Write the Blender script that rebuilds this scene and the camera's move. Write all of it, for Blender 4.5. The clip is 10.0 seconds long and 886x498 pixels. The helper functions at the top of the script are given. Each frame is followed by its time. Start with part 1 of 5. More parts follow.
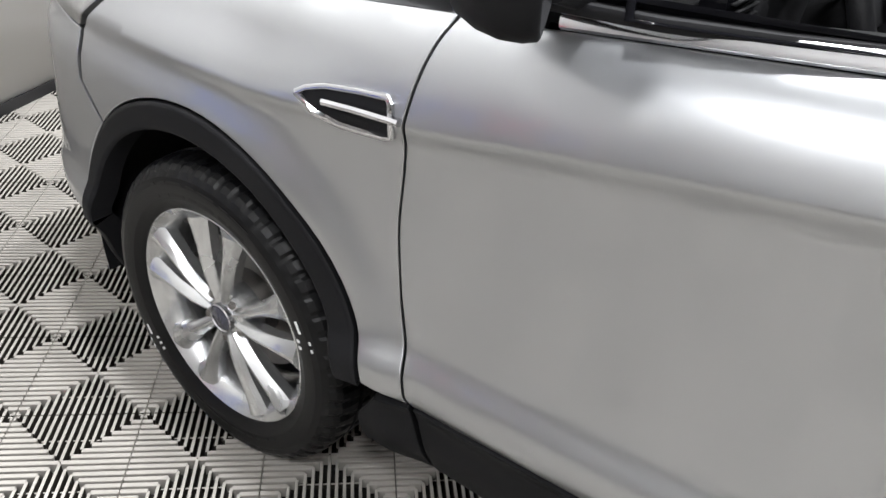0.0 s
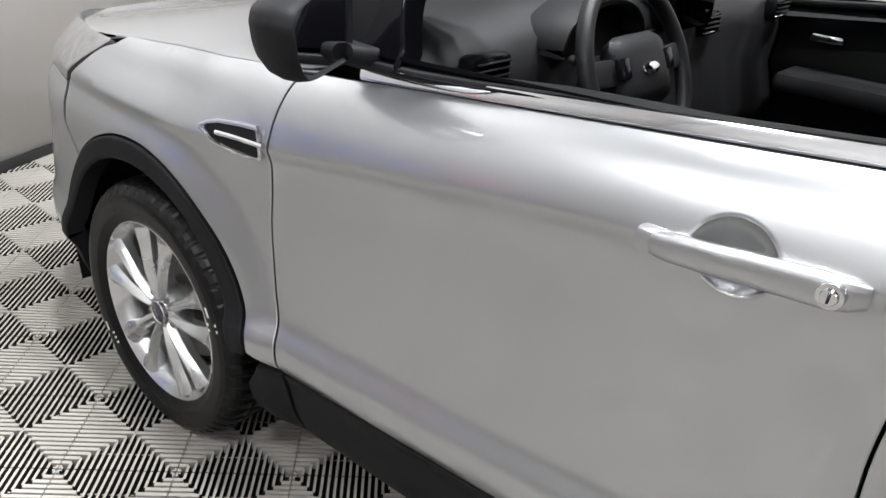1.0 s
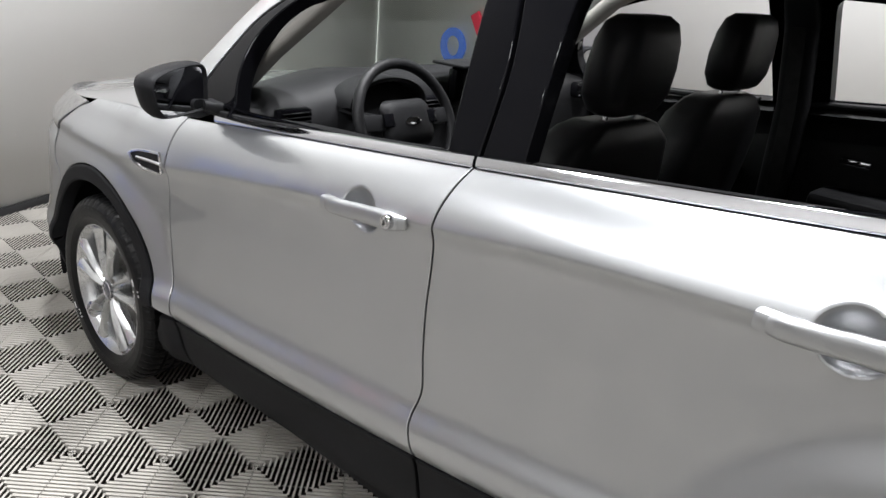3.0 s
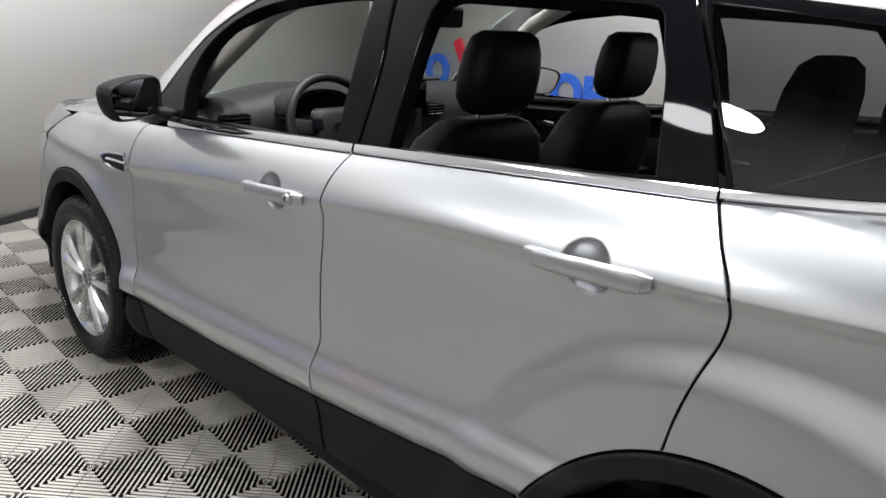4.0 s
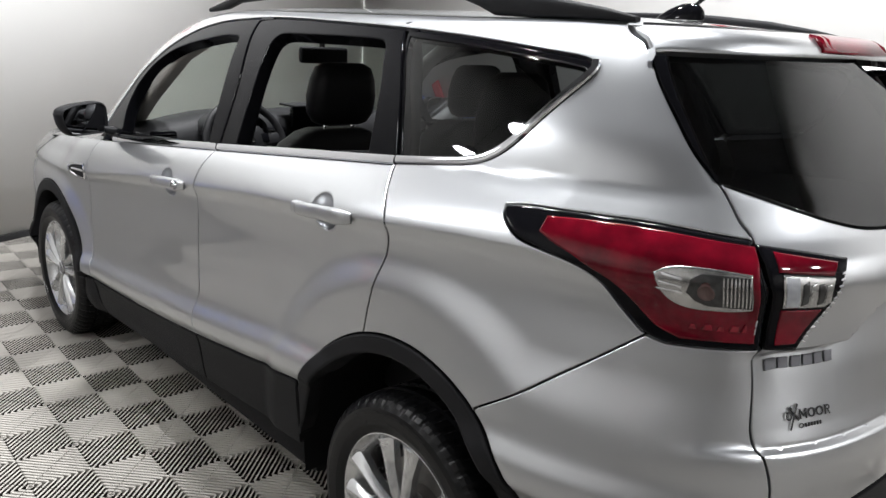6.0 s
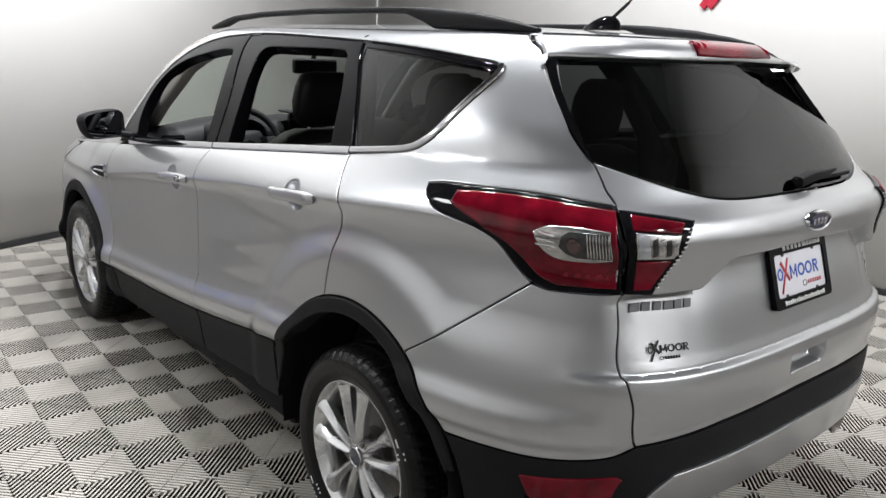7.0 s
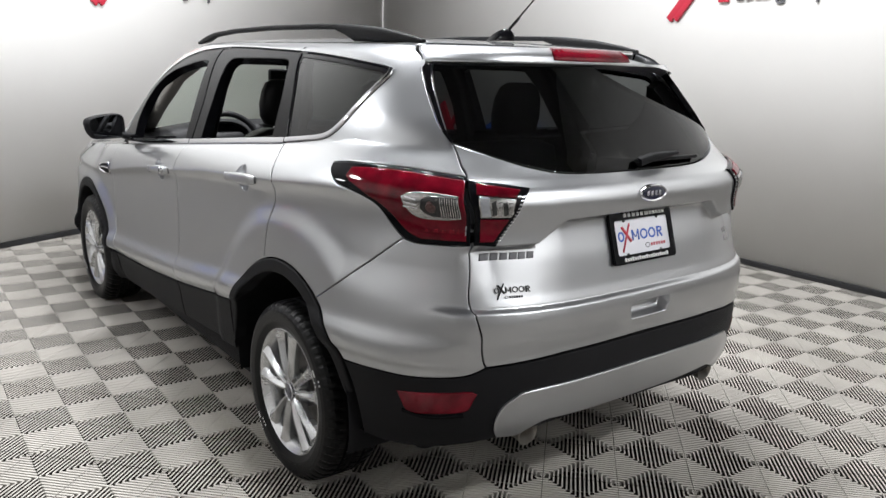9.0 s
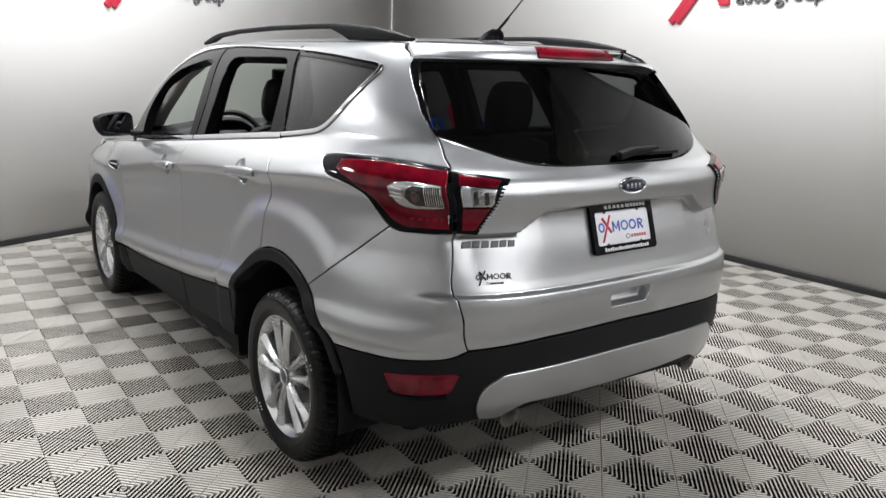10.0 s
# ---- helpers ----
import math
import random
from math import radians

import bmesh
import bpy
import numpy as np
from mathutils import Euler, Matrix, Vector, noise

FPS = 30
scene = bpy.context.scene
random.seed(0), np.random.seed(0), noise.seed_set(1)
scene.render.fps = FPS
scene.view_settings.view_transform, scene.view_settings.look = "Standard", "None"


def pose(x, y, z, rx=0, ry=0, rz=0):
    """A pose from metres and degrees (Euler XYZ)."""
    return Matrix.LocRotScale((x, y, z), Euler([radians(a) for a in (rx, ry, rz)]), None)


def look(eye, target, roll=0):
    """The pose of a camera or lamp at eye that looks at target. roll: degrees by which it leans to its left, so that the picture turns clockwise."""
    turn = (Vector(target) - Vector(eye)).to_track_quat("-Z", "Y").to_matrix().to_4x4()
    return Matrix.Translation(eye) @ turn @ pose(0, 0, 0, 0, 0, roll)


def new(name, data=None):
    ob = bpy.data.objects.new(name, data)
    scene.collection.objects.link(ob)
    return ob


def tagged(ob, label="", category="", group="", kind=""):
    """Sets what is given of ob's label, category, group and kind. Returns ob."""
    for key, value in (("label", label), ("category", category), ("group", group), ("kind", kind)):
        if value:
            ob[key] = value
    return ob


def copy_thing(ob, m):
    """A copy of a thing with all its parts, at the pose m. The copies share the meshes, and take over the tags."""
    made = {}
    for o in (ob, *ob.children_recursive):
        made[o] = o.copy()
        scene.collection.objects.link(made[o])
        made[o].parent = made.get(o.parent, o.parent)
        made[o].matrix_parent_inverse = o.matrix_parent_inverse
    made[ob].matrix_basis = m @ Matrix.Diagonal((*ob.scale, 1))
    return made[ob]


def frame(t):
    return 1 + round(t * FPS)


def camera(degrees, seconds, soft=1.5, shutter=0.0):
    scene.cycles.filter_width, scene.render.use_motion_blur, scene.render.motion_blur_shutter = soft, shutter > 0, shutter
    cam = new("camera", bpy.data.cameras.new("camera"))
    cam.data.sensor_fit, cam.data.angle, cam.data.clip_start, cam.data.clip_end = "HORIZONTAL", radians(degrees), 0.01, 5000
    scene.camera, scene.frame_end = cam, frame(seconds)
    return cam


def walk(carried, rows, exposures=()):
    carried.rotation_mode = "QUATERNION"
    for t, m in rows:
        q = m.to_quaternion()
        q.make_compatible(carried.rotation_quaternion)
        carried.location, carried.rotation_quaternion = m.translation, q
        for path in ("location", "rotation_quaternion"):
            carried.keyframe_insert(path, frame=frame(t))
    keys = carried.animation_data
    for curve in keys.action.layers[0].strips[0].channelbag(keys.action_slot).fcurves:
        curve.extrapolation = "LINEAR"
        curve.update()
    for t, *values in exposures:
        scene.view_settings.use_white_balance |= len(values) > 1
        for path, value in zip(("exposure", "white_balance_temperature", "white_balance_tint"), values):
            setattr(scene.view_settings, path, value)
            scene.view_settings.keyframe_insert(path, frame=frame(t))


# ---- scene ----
cam = camera(59.3, 10.0)
PATH = [
    (0, (-1.671, 0.248, 1.305), (-0.299, 1.245, 0.244), 3.9),
    (0.5, (-1.704, -0.044, 1.337), (-0.313, 1.044, 0.4), 4.31),
    (1, (-1.766, -0.252, 1.382), (-0.374, 0.88, 0.497), 4.5),
    (1.5, (-1.863, -0.508, 1.427), (-0.474, 0.674, 0.607), 4.7),
    (2, (-1.89, -0.742, 1.455), (-0.504, 0.484, 0.695), 5.0),
    (2.5, (-1.88, -0.995, 1.487), (-0.499, 0.264, 0.774), 5.2),
    (2.7, (-1.915, -1.084, 1.501), (-0.528, 0.17, 0.792), 5.0),
    (3.8, (-2.039, -1.59, 1.536), (-0.673, -0.282, 0.887), 4.2),
    (4, (-2.028, -1.703, 1.533), (-0.66, -0.389, 0.899), 4.2),
    (4.5, (-2.018, -1.952, 1.55), (-0.66, -0.611, 0.949), 4.0),
    (5, (-2.088, -2.207, 1.535), (-0.748, -0.838, 0.96), 3.6),
    (5.5, (-2.106, -2.433, 1.552), (-0.783, -1.036, 1.006), 3.6),
    (6, (-2.036, -2.674, 1.548), (-0.728, -1.255, 1.021), 3.2),
    (6.2, (-2.012, -2.791, 1.571), (-0.745, -1.339, 1.036), 2.2),
    (7.3, (-2.124, -3.224, 1.544), (-0.874, -1.741, 1.056), 2.4),
    (7.5, (-2.111, -3.298, 1.55), (-0.872, -1.805, 1.065), 2.1),
    (8, (-2.039, -3.5, 1.549), (-0.818, -1.989, 1.071), 2.0),
    (8.5, (-2.021, -3.665, 1.559), (-0.818, -2.139, 1.086), 1.9),
    (9, (-2.104, -3.804, 1.542), (-0.917, -2.263, 1.074), 1.8),
    (9.5, (-2.131, -3.893, 1.529), (-0.959, -2.34, 1.067), 1.8),
    (10, (-2.1, -3.952, 1.519), (-0.94, -2.388, 1.062), 1.9),
]
walk(cam, [(t, look(eye, target, roll)) for t, eye, target, roll in PATH],
     [(0, 0.52), (1.5, 0.42), (3.0, 0.28), (5.0, 0.16), (7.5, 0.08), (10, 0.05)])

# ---- light: two disc lamps seen in reflections, six unseen added, under a dark ceiling ----
world = bpy.data.worlds.new("world")
world.use_nodes = True
world.node_tree.nodes["Background"].inputs[0].default_value = (0.9, 0.95, 1.0, 1)
world.node_tree.nodes["Background"].inputs[1].default_value = 0.02
scene.world = world
CEILING, LAMP_R, HANG, WATTS, LOW_WATTS = 5.4, 0.17, 2.5, 155.0, 23.0
LAMPS = [(x, y, HANG) for x, y in ((-2.12, -0.22), (-2.88, 0.97))]
# unseen high lamps, added to spread light evenly over walls and floor
LAMPS += [(x, y, 4.9) for x, y in ((-0.7, 1.1), (0.6, 0.9), (-0.3, -0.6), (1.0, -0.9), (0.5, -6.3), (2.2, -6.1))]
for lx, ly, lz in LAMPS:
    ld = bpy.data.lights.new("lamp_light", "AREA")
    ld.shape, ld.size, ld.energy, ld.color = "DISK", 2 * LAMP_R, LOW_WATTS if lz == HANG else WATTS, (0.975, 0.99, 1.01)
    lo = new("lamp_light", ld)
    lo.matrix_world = pose(lx, ly, lz)

# ---- materials ----
def nodes_of(name):
    mt = bpy.data.materials.new(name)
    mt.use_nodes = True
    return mt, mt.node_tree, mt.node_tree.nodes["Principled BSDF"]


def surface(name, colour, rough=0.5, metal=0.0, vary=0.08, scale=3.0, grain=0.0, grain_scale=400.0, coat=0.0, rough_vary=0.05, random_tint=0.0, specular=0.5):
    """A plain surface with broad unevenness in colour and gloss and a fine grain in relief."""
    mt, tree, b = nodes_of(name)
    N, L = tree.nodes.new, tree.links.new
    geo = N("ShaderNodeNewGeometry")
    wide = N("ShaderNodeTexNoise")
    wide.inputs["Scale"].default_value, wide.inputs["Detail"].default_value = scale, 6
    L(geo.outputs["Position"], wide.inputs["Vector"])
    ramp = N("ShaderNodeMapRange")
    ramp.inputs["From Min"].default_value, ramp.inputs["From Max"].default_value = 0.3, 0.7
    ramp.inputs["To Min"].default_value, ramp.inputs["To Max"].default_value = 1 - vary, 1 + vary
    L(wide.outputs["Fac"], ramp.inputs["Value"])
    mul = N("ShaderNodeVectorMath")
    mul.operation = "SCALE"
    mul.inputs[0].default_value = colour
    L(ramp.outputs[0], mul.inputs["Scale"])
    out = mul.outputs[0]
    if random_tint:
        info, rr, m2 = N("ShaderNodeObjectInfo"), N("ShaderNodeMapRange"), N("ShaderNodeVectorMath")
        m2.operation = "SCALE"
        rr.inputs["To Min"].default_value, rr.inputs["To Max"].default_value = 1 - random_tint, 1 + random_tint
        L(info.outputs["Random"], rr.inputs["Value"])
        L(out, m2.inputs[0])
        L(rr.outputs[0], m2.inputs["Scale"])
        out = m2.outputs[0]
    L(out, b.inputs["Base Color"])
    r2 = N("ShaderNodeMapRange")
    r2.inputs["To Min"].default_value, r2.inputs["To Max"].default_value = max(0.02, rough - rough_vary), rough + rough_vary
    L(wide.outputs["Fac"], r2.inputs["Value"])
    L(r2.outputs[0], b.inputs["Roughness"])
    b.inputs["Metallic"].default_value = metal
    b.inputs["Specular IOR Level"].default_value = specular
    b.inputs["Coat Weight"].default_value, b.inputs["Coat Roughness"].default_value = coat, 0.03
    if grain:
        fine, bump = N("ShaderNodeTexNoise"), N("ShaderNodeBump")
        fine.inputs["Scale"].default_value = grain_scale
        L(geo.outputs["Position"], fine.inputs["Vector"])
        L(fine.outputs["Fac"], bump.inputs["Height"])
        bump.inputs["Strength"].default_value, bump.inputs["Distance"].default_value = grain, 0.001
        L(bump.outputs[0], b.inputs["Normal"])
    return mt


def glazing(name, tint, base=0.045):
    """A pane: tinted see-through with a gloss that grows towards grazing angles."""
    mt, tree, b = nodes_of(name)
    N, L = tree.nodes.new, tree.links.new
    tree.nodes.remove(b)
    clear, gloss, mix, fr = N("ShaderNodeBsdfTransparent"), N("ShaderNodeBsdfGlossy"), N("ShaderNodeMixShader"), N("ShaderNodeLayerWeight")
    clear.inputs["Color"].default_value, gloss.inputs["Roughness"].default_value, fr.inputs["Blend"].default_value = (*tint, 1), 0.02, 0.5
    rise, gain = N("ShaderNodeMath"), N("ShaderNodeMath")
    rise.operation, gain.operation = "POWER", "MULTIPLY_ADD"
    rise.inputs[1].default_value, gain.inputs[1].default_value, gain.inputs[2].default_value = 5.0, 0.85, base
    L(fr.outputs["Facing"], rise.inputs[0])
    L(rise.outputs[0], gain.inputs[0])
    L(gain.outputs[0], mix.inputs[0])
    L(clear.outputs[0], mix.inputs[1])
    L(gloss.outputs[0], mix.inputs[2])
    L(mix.outputs[0], tree.nodes["Material Output"].inputs["Surface"])
    return mt


PAINT = surface("silver_paint", (0.41, 0.418, 0.43), 0.35, 0.94, 0.02, 2.0, 0.04, 1800, 1.0, 0.02)
CLAD = surface("black_cladding", (0.0095, 0.0095, 0.0105), 0.55, 0, 0.15, 6, 0.35, 900, specular=0.1)
GLOSS = surface("gloss_black", (0.004, 0.004, 0.005), 0.04, 0, 0.1, 4, coat=0.0, rough_vary=0.01, specular=0.08)
CHROME = surface("chrome", (0.62, 0.62, 0.64), 0.08, 1, 0.03, 8, rough_vary=0.03)
ALLOY = surface("alloy", (0.56, 0.565, 0.57), 0.26, 0.9, 0.04, 12, 0.05, 900, 0.6)
RUBBER = surface("tyre_rubber", (0.0035, 0.0035, 0.004), 0.36, 0, 0.25, 20, 0.25, 500, specular=0.2)
TRIM = surface("interior_plastic", (0.012, 0.012, 0.013), 0.5, 0, 0.15, 10, 0.4, 700, specular=0.12)
LEATHER = surface("black_leather", (0.011, 0.011, 0.012), 0.42, 0, 0.2, 14, 0.5, 350, specular=0.16)
LINING = surface("grey_headlining", (0.30, 0.29, 0.27), 0.9, 0, 0.06, 12, 0.4, 900)
CARPET = surface("dark_carpet", (0.02, 0.02, 0.02), 0.95, 0, 0.2, 40, 0.6, 600, specular=0.2)
DARKMETAL = surface("brake_metal", (0.20, 0.19, 0.18), 0.4, 0.9, 0.25, 18)
STEEL = surface("exhaust_steel", (0.35, 0.33, 0.30), 0.35, 0.95, 0.2, 20)
LAMPRED = surface("red_lens", (0.10, 0.002, 0.008), 0.06, 0, 0.5, 14, coat=0.0, rough_vary=0.03, specular=0.28)
LAMPCLEAR = surface("clear_lens", (0.36, 0.355, 0.35), 0.16, 0.85, 0.25, 40, 0.3, 160, 0.3)
SMOKE = surface("smoked_reflector", (0.03, 0.03, 0.03), 0.12, 0.3, 0.5, 60, 0.5, 90)
LENSGREY = surface("frosted_lens", (0.30, 0.31, 0.33), 0.35, 0.2, 0.15, 60, 0.4, 300)
GLINTRED = surface("reflex_red", (0.17, 0.003, 0.012), 0.18, 0, 0.4, 60)
AMBER = surface("amber_bulb", (0.05, 0.018, 0.016), 0.2, 0.2, 0.1, 20, coat=0.8)
BADGEBLUE = surface("badge_blue", (0.003, 0.006, 0.035), 0.25, 0.3, 0.1, 40, coat=1.0)
BLACKMARK = surface("black_marking", (0.012, 0.012, 0.013), 0.35)
WHITEMARK = surface("white_marking", (0.7, 0.7, 0.7), 0.5)
PLATEWHITE = surface("plate_white", (0.62, 0.62, 0.66), 0.35, 0, 0.04, 20, coat=0.3)
BLUEMARK = surface("blue_marking", (0.02, 0.085, 0.40), 0.4, 0, 0.04)
REDMARK = surface("red_marking", (0.42, 0.018, 0.04), 0.4, 0, 0.04)
ORANGEMARK = surface("orange_marking", (0.75, 0.30, 0.04), 0.45, 0, 0.04)
GREYMARK = surface("grey_marking", (0.09, 0.09, 0.10), 0.5, 0, 0.04)
WALLPAINT = surface("white_wall_paint", (0.80, 0.79, 0.775), 0.6, 0, 0.03, 0.7, 0.15, 160)
CEILPAINT = surface("ceiling_paint", (0.10, 0.10, 0.105), 0.8, 0, 0.04, 0.8, 0.2, 120)
BASEBLACK = surface("black_baseboard", (0.012, 0.012, 0.013), 0.45, 0, 0.2, 5)
# tile plastic darkened: the shade between ribs is put into the flank colour
RIBSHADE = surface("grimy_tile_flanks", (0.030, 0.027, 0.023), 0.8, 0, 0.3, 3, 0.3, 300, specular=0.05)
TILE = surface("floor_tile_plastic", (0.335, 0.317, 0.29), 0.6, 0, 0.14, 2.2, 0.25, 300, random_tint=0.05, specular=0.15)
# subfloor colour near black, putting shade into the gaps between the ribs
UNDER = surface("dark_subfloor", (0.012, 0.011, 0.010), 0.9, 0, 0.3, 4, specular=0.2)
GLASS_CLEAR = glazing("screen_glass", (0.80, 0.88, 0.82))
GLASS_DARK = glazing("privacy_glass", (0.16, 0.17, 0.17))
GLASS_REAR = glazing("rear_privacy_glass", (0.07, 0.075, 0.075))
MIRROR = surface("mirror_silver", (0.75, 0.76, 0.78), 0.03, 1, 0.0, 1, rough_vary=0.0)
SHADE = surface("white_shade", (0.75, 0.75, 0.74), 0.5)
# ---- the car's skin: a closed plan curve at every height ----
def ease(a, b, v):
    k = np.clip((v - a) / (b - a), 0, 1)
    return k * k * (3 - 2 * k)


def spline(v, xs, ys):
    """Smooth curve through knots (monotone slopes)."""
    xs, ys = np.asarray(xs, float), np.asarray(ys, float)
    h, d = np.diff(xs), np.diff(ys) / np.diff(xs)
    m = np.concatenate([[d[0]], np.where(d[1:] * d[:-1] > 0, 2 * d[1:] * d[:-1] / (d[1:] + d[:-1] + 1e-12), 0), [d[-1]]])
    v = np.clip(v, xs[0], xs[-1])
    i = np.clip(np.searchsorted(xs, v) - 1, 0, len(xs) - 2)
    t = (v - xs[i]) / h[i]
    return ((1 + 2 * t) * (1 - t) ** 2 * ys[i] + t * (1 - t) ** 2 * h[i] * m[i] + t * t * (3 - 2 * t) * ys[i + 1] + t * t * (t - 1) * h[i] * m[i + 1])


AXLE = 1.345
N_REAR, N_FRONT, Y_REAR, Y_FRONT, U_REAR, U_FRONT = 3.6, 4.2, -1.25, 0.9, -1.7, 1.4


def z_clad(y):
    return spline(-y, [-1.6, -0.85, -0.25, 0.19, 0.61, 0.91, 1.7], [0.372, 0.408, 0.445, 0.486, 0.538, 0.582, 0.632])


def z_crease(y):
    return spline(-y, [-1.2, -0.88, -0.6, -0.14, 0.22, 0.57, 0.83, 1.26, 1.5, 1.8], [0.855, 0.885, 0.927, 0.988, 1.02, 1.06, 1.08, 1.112, 1.133, 1.15])


def z_belt(y):
    return 1.118 - 0.1 * np.clip(y, -1.7, 2.0)


def half_width(y, z):
    """Half the width, with the creases rounded off."""
    return 0.25 * (sharp_width(y, z - 0.005) + 2 * sharp_width(y, z) + sharp_width(y, z + 0.005))


def sharp_width(y, z):
    zk, zc, zb = z_clad(y), z_crease(y), z_belt(y)
    zeta = np.where(z < zk, (z - 0.2) / (zk - 0.2), np.where(z < zc, 1 + (z - zk) / (zc - zk), np.where(z < zb, 2 + (z - zc) / (zb - zc), 3 + (z - zb) / (1.605 - zb))))
    low = spline(zeta, [0, 0.15, 0.5, 0.9, 1, 1.06, 1.12, 1.24, 1.38, 1.55, 1.75, 1.92, 2.0], [0.82, 0.87, 0.906, 0.921, 0.930, 0.945, 0.943, 0.919, 0.910, 0.905, 0.904, 0.910, 0.925])
    top = spline(zeta, [2.0, 2.3, 2.6, 2.85, 3.0, 3.4, 3.75, 3.9, 3.97, 4.0], [0.925, 0.916, 0.901, 0.880, 0.858, 0.79, 0.72, 0.67, 0.62, 0.575])
    w = np.where(zeta < 2, low, top)
    w = w * (1 - 0.05 * ease(0.1, -1.5, y) * ease(2.0, 3.0, zeta) - 0.03 * ease(-1.1, -1.7, y) * ease(1.3, 2.0, zeta) * ease(3.3, 2.8, zeta))
    w = w + 0.018 * ease(0.9, 1.12, y) * ease(2.6, 1.9, zeta)
    w = w - 0.12 * ease(1.05, 1.3, y) * np.clip(z - 0.74, 0, 0.2)
    for ya, za, ra in ((1.345, 0.333, 0.50), (-1.345, 0.37, 0.635)):       # haunches round the wheel openings
        r = np.hypot(y - ya, z - za)
        w = w + 0.020 * ease(ra + 0.045, ra - 0.055, r) * ease(2.05, 1.8, zeta)
    return w


def rear_end(z):
    return spline(z, [0.20, 0.30, 0.36, 0.45, 0.60, 0.68, 0.78, 0.86, 0.95, 1.05, 1.13, 1.17, 1.21, 1.27, 1.50, 1.545, 1.57, 1.605],
                  [-2.03, -2.10, -2.16, -2.205, -2.225, -2.215, -2.222, -2.205, -2.20, -2.19, -2.20, -2.185, -2.135, -2.09, -1.925, -1.895, -1.885, -1.80])


def nose(z):
    return spline(z, [0.20, 0.35, 0.55, 0.75, 0.9, 1.0], [2.05, 2.2, 2.27, 2.25, 2.17, 2.05])


def screen(z):
    return spline(z, [0.95, 1.05, 1.22, 1.43, 1.56, 1.605], [1.38, 1.24, 1.04, 0.76, 0.45, 0.25])


def skin(u, z, upper=False):
    """The left half of the skin: u is y along the side, and runs on round the corners to the middle of the rear (-2.9) and front (2.6)."""
    u, z = np.broadcast_arrays(np.asarray(u, float), np.asarray(z, float))
    br = Y_REAR - rear_end(z)
    uf, y_front = (0.1, -0.6) if upper else (U_FRONT, Y_FRONT)
    bf = (screen(z) if upper else nose(z)) - y_front
    w_r, w_f = half_width(np.full_like(z, U_REAR), z), half_width(np.full_like(z, uf), z)
    nf = 7.0 if upper else N_FRONT

    def arm(b, n, q, f):
        q = np.minimum(q / b, 0.985)
        a0 = np.arctan(q / (1 - q ** n) ** (1 / n))
        a = a0 + (np.pi / 2 - a0) * f
        rho = (np.cos(a) ** n + np.sin(a) ** n) ** (-1 / n)
        return rho * np.cos(a), rho * np.sin(a)
    cr, sr = arm(br, N_REAR, Y_REAR - U_REAR, np.clip((U_REAR - u) / 1.2, 0, 1))
    cf, sf = arm(bf, nf, uf - y_front, np.clip((u - uf) / 1.2, 0, 1))
    y = np.where(u < U_REAR, Y_REAR - br * sr, np.where(u > uf, y_front + bf * sf, u))
    w = half_width(y, z)
    qr, qf = np.clip((Y_REAR - u) / br, 0, 0.9999), np.clip((u - y_front) / bf, 0, 0.9999)
    x = np.where(u < U_REAR, w_r * cr, np.where(u > uf, w_f * cf, w * (1 - qr ** N_REAR) ** (1 / N_REAR) * (1 - qf ** nf) ** (1 / nf)))
    return np.stack([-x, y, z + 0 * x], -1)
# ---- building tools ----
from mathutils.geometry import delaunay_2d_cdt


def mesh_object(name, vs, fs, mat, parent=None, label="", smooth=True, normals=None):
    me = bpy.data.meshes.new(name)
    me.from_pydata([tuple(v) for v in vs], [], fs)
    for m in mat if isinstance(mat, (list, tuple)) else [mat]:
        me.materials.append(m)
    if smooth:
        me.polygons.foreach_set("use_smooth", [True] * len(me.polygons))
    if normals is not None:
        me.normals_split_custom_set_from_vertices([tuple(n) for n in normals])
    ob = new(name, me)
    ob.parent = parent
    if label:
        ob["label"] = label
    return ob


def part(name, bm, mat, parent=None, label="", smooth=True, angle=40):
    """Links a bmesh as one mesh object under a thing or part."""
    bmesh.ops.recalc_face_normals(bm, faces=bm.faces)
    for e in bm.edges:
        e.smooth = not (e.is_manifold and e.calc_face_angle(0) > radians(angle))
    me = bpy.data.meshes.new(name)
    bm.to_mesh(me)
    bm.free()
    me.polygons.foreach_set("use_smooth", [smooth] * len(me.polygons))
    me.materials.append(mat)
    ob = new(name, me)
    ob.parent = parent
    if label:
        ob["label"] = label
    return ob


def twin(ob, parent, name=None, label=""):
    """The mirror image of a part on the car's other side."""
    me = ob.data.copy()
    me.transform(Matrix.Diagonal((-1, 1, 1, 1)))
    me.flip_normals()
    o = new(name or ob.name.split(".")[0], me)
    o.parent = parent
    if label or ob.get("label"):
        o["label"] = label or ob["label"]
    return o


def thing(name, label, category, group="", parent=None):
    e = new(name)
    e.empty_display_size = 0.1
    e.parent = parent
    return tagged(e, label, category, group) if not parent else e


def box_bm(a, b, bevel=0.0, seg=2, m=None):
    bm = bmesh.new()
    a, b = Vector(a), Vector(b)
    bmesh.ops.create_cube(bm, size=1, matrix=Matrix.Translation((a + b) / 2) @ Matrix.Diagonal((*(b - a), 1)))
    if bevel:
        bmesh.ops.bevel(bm, geom=bm.edges[:], offset=bevel, segments=seg, affect="EDGES", profile=0.5)
    if m:
        bm.transform(m)
    return bm


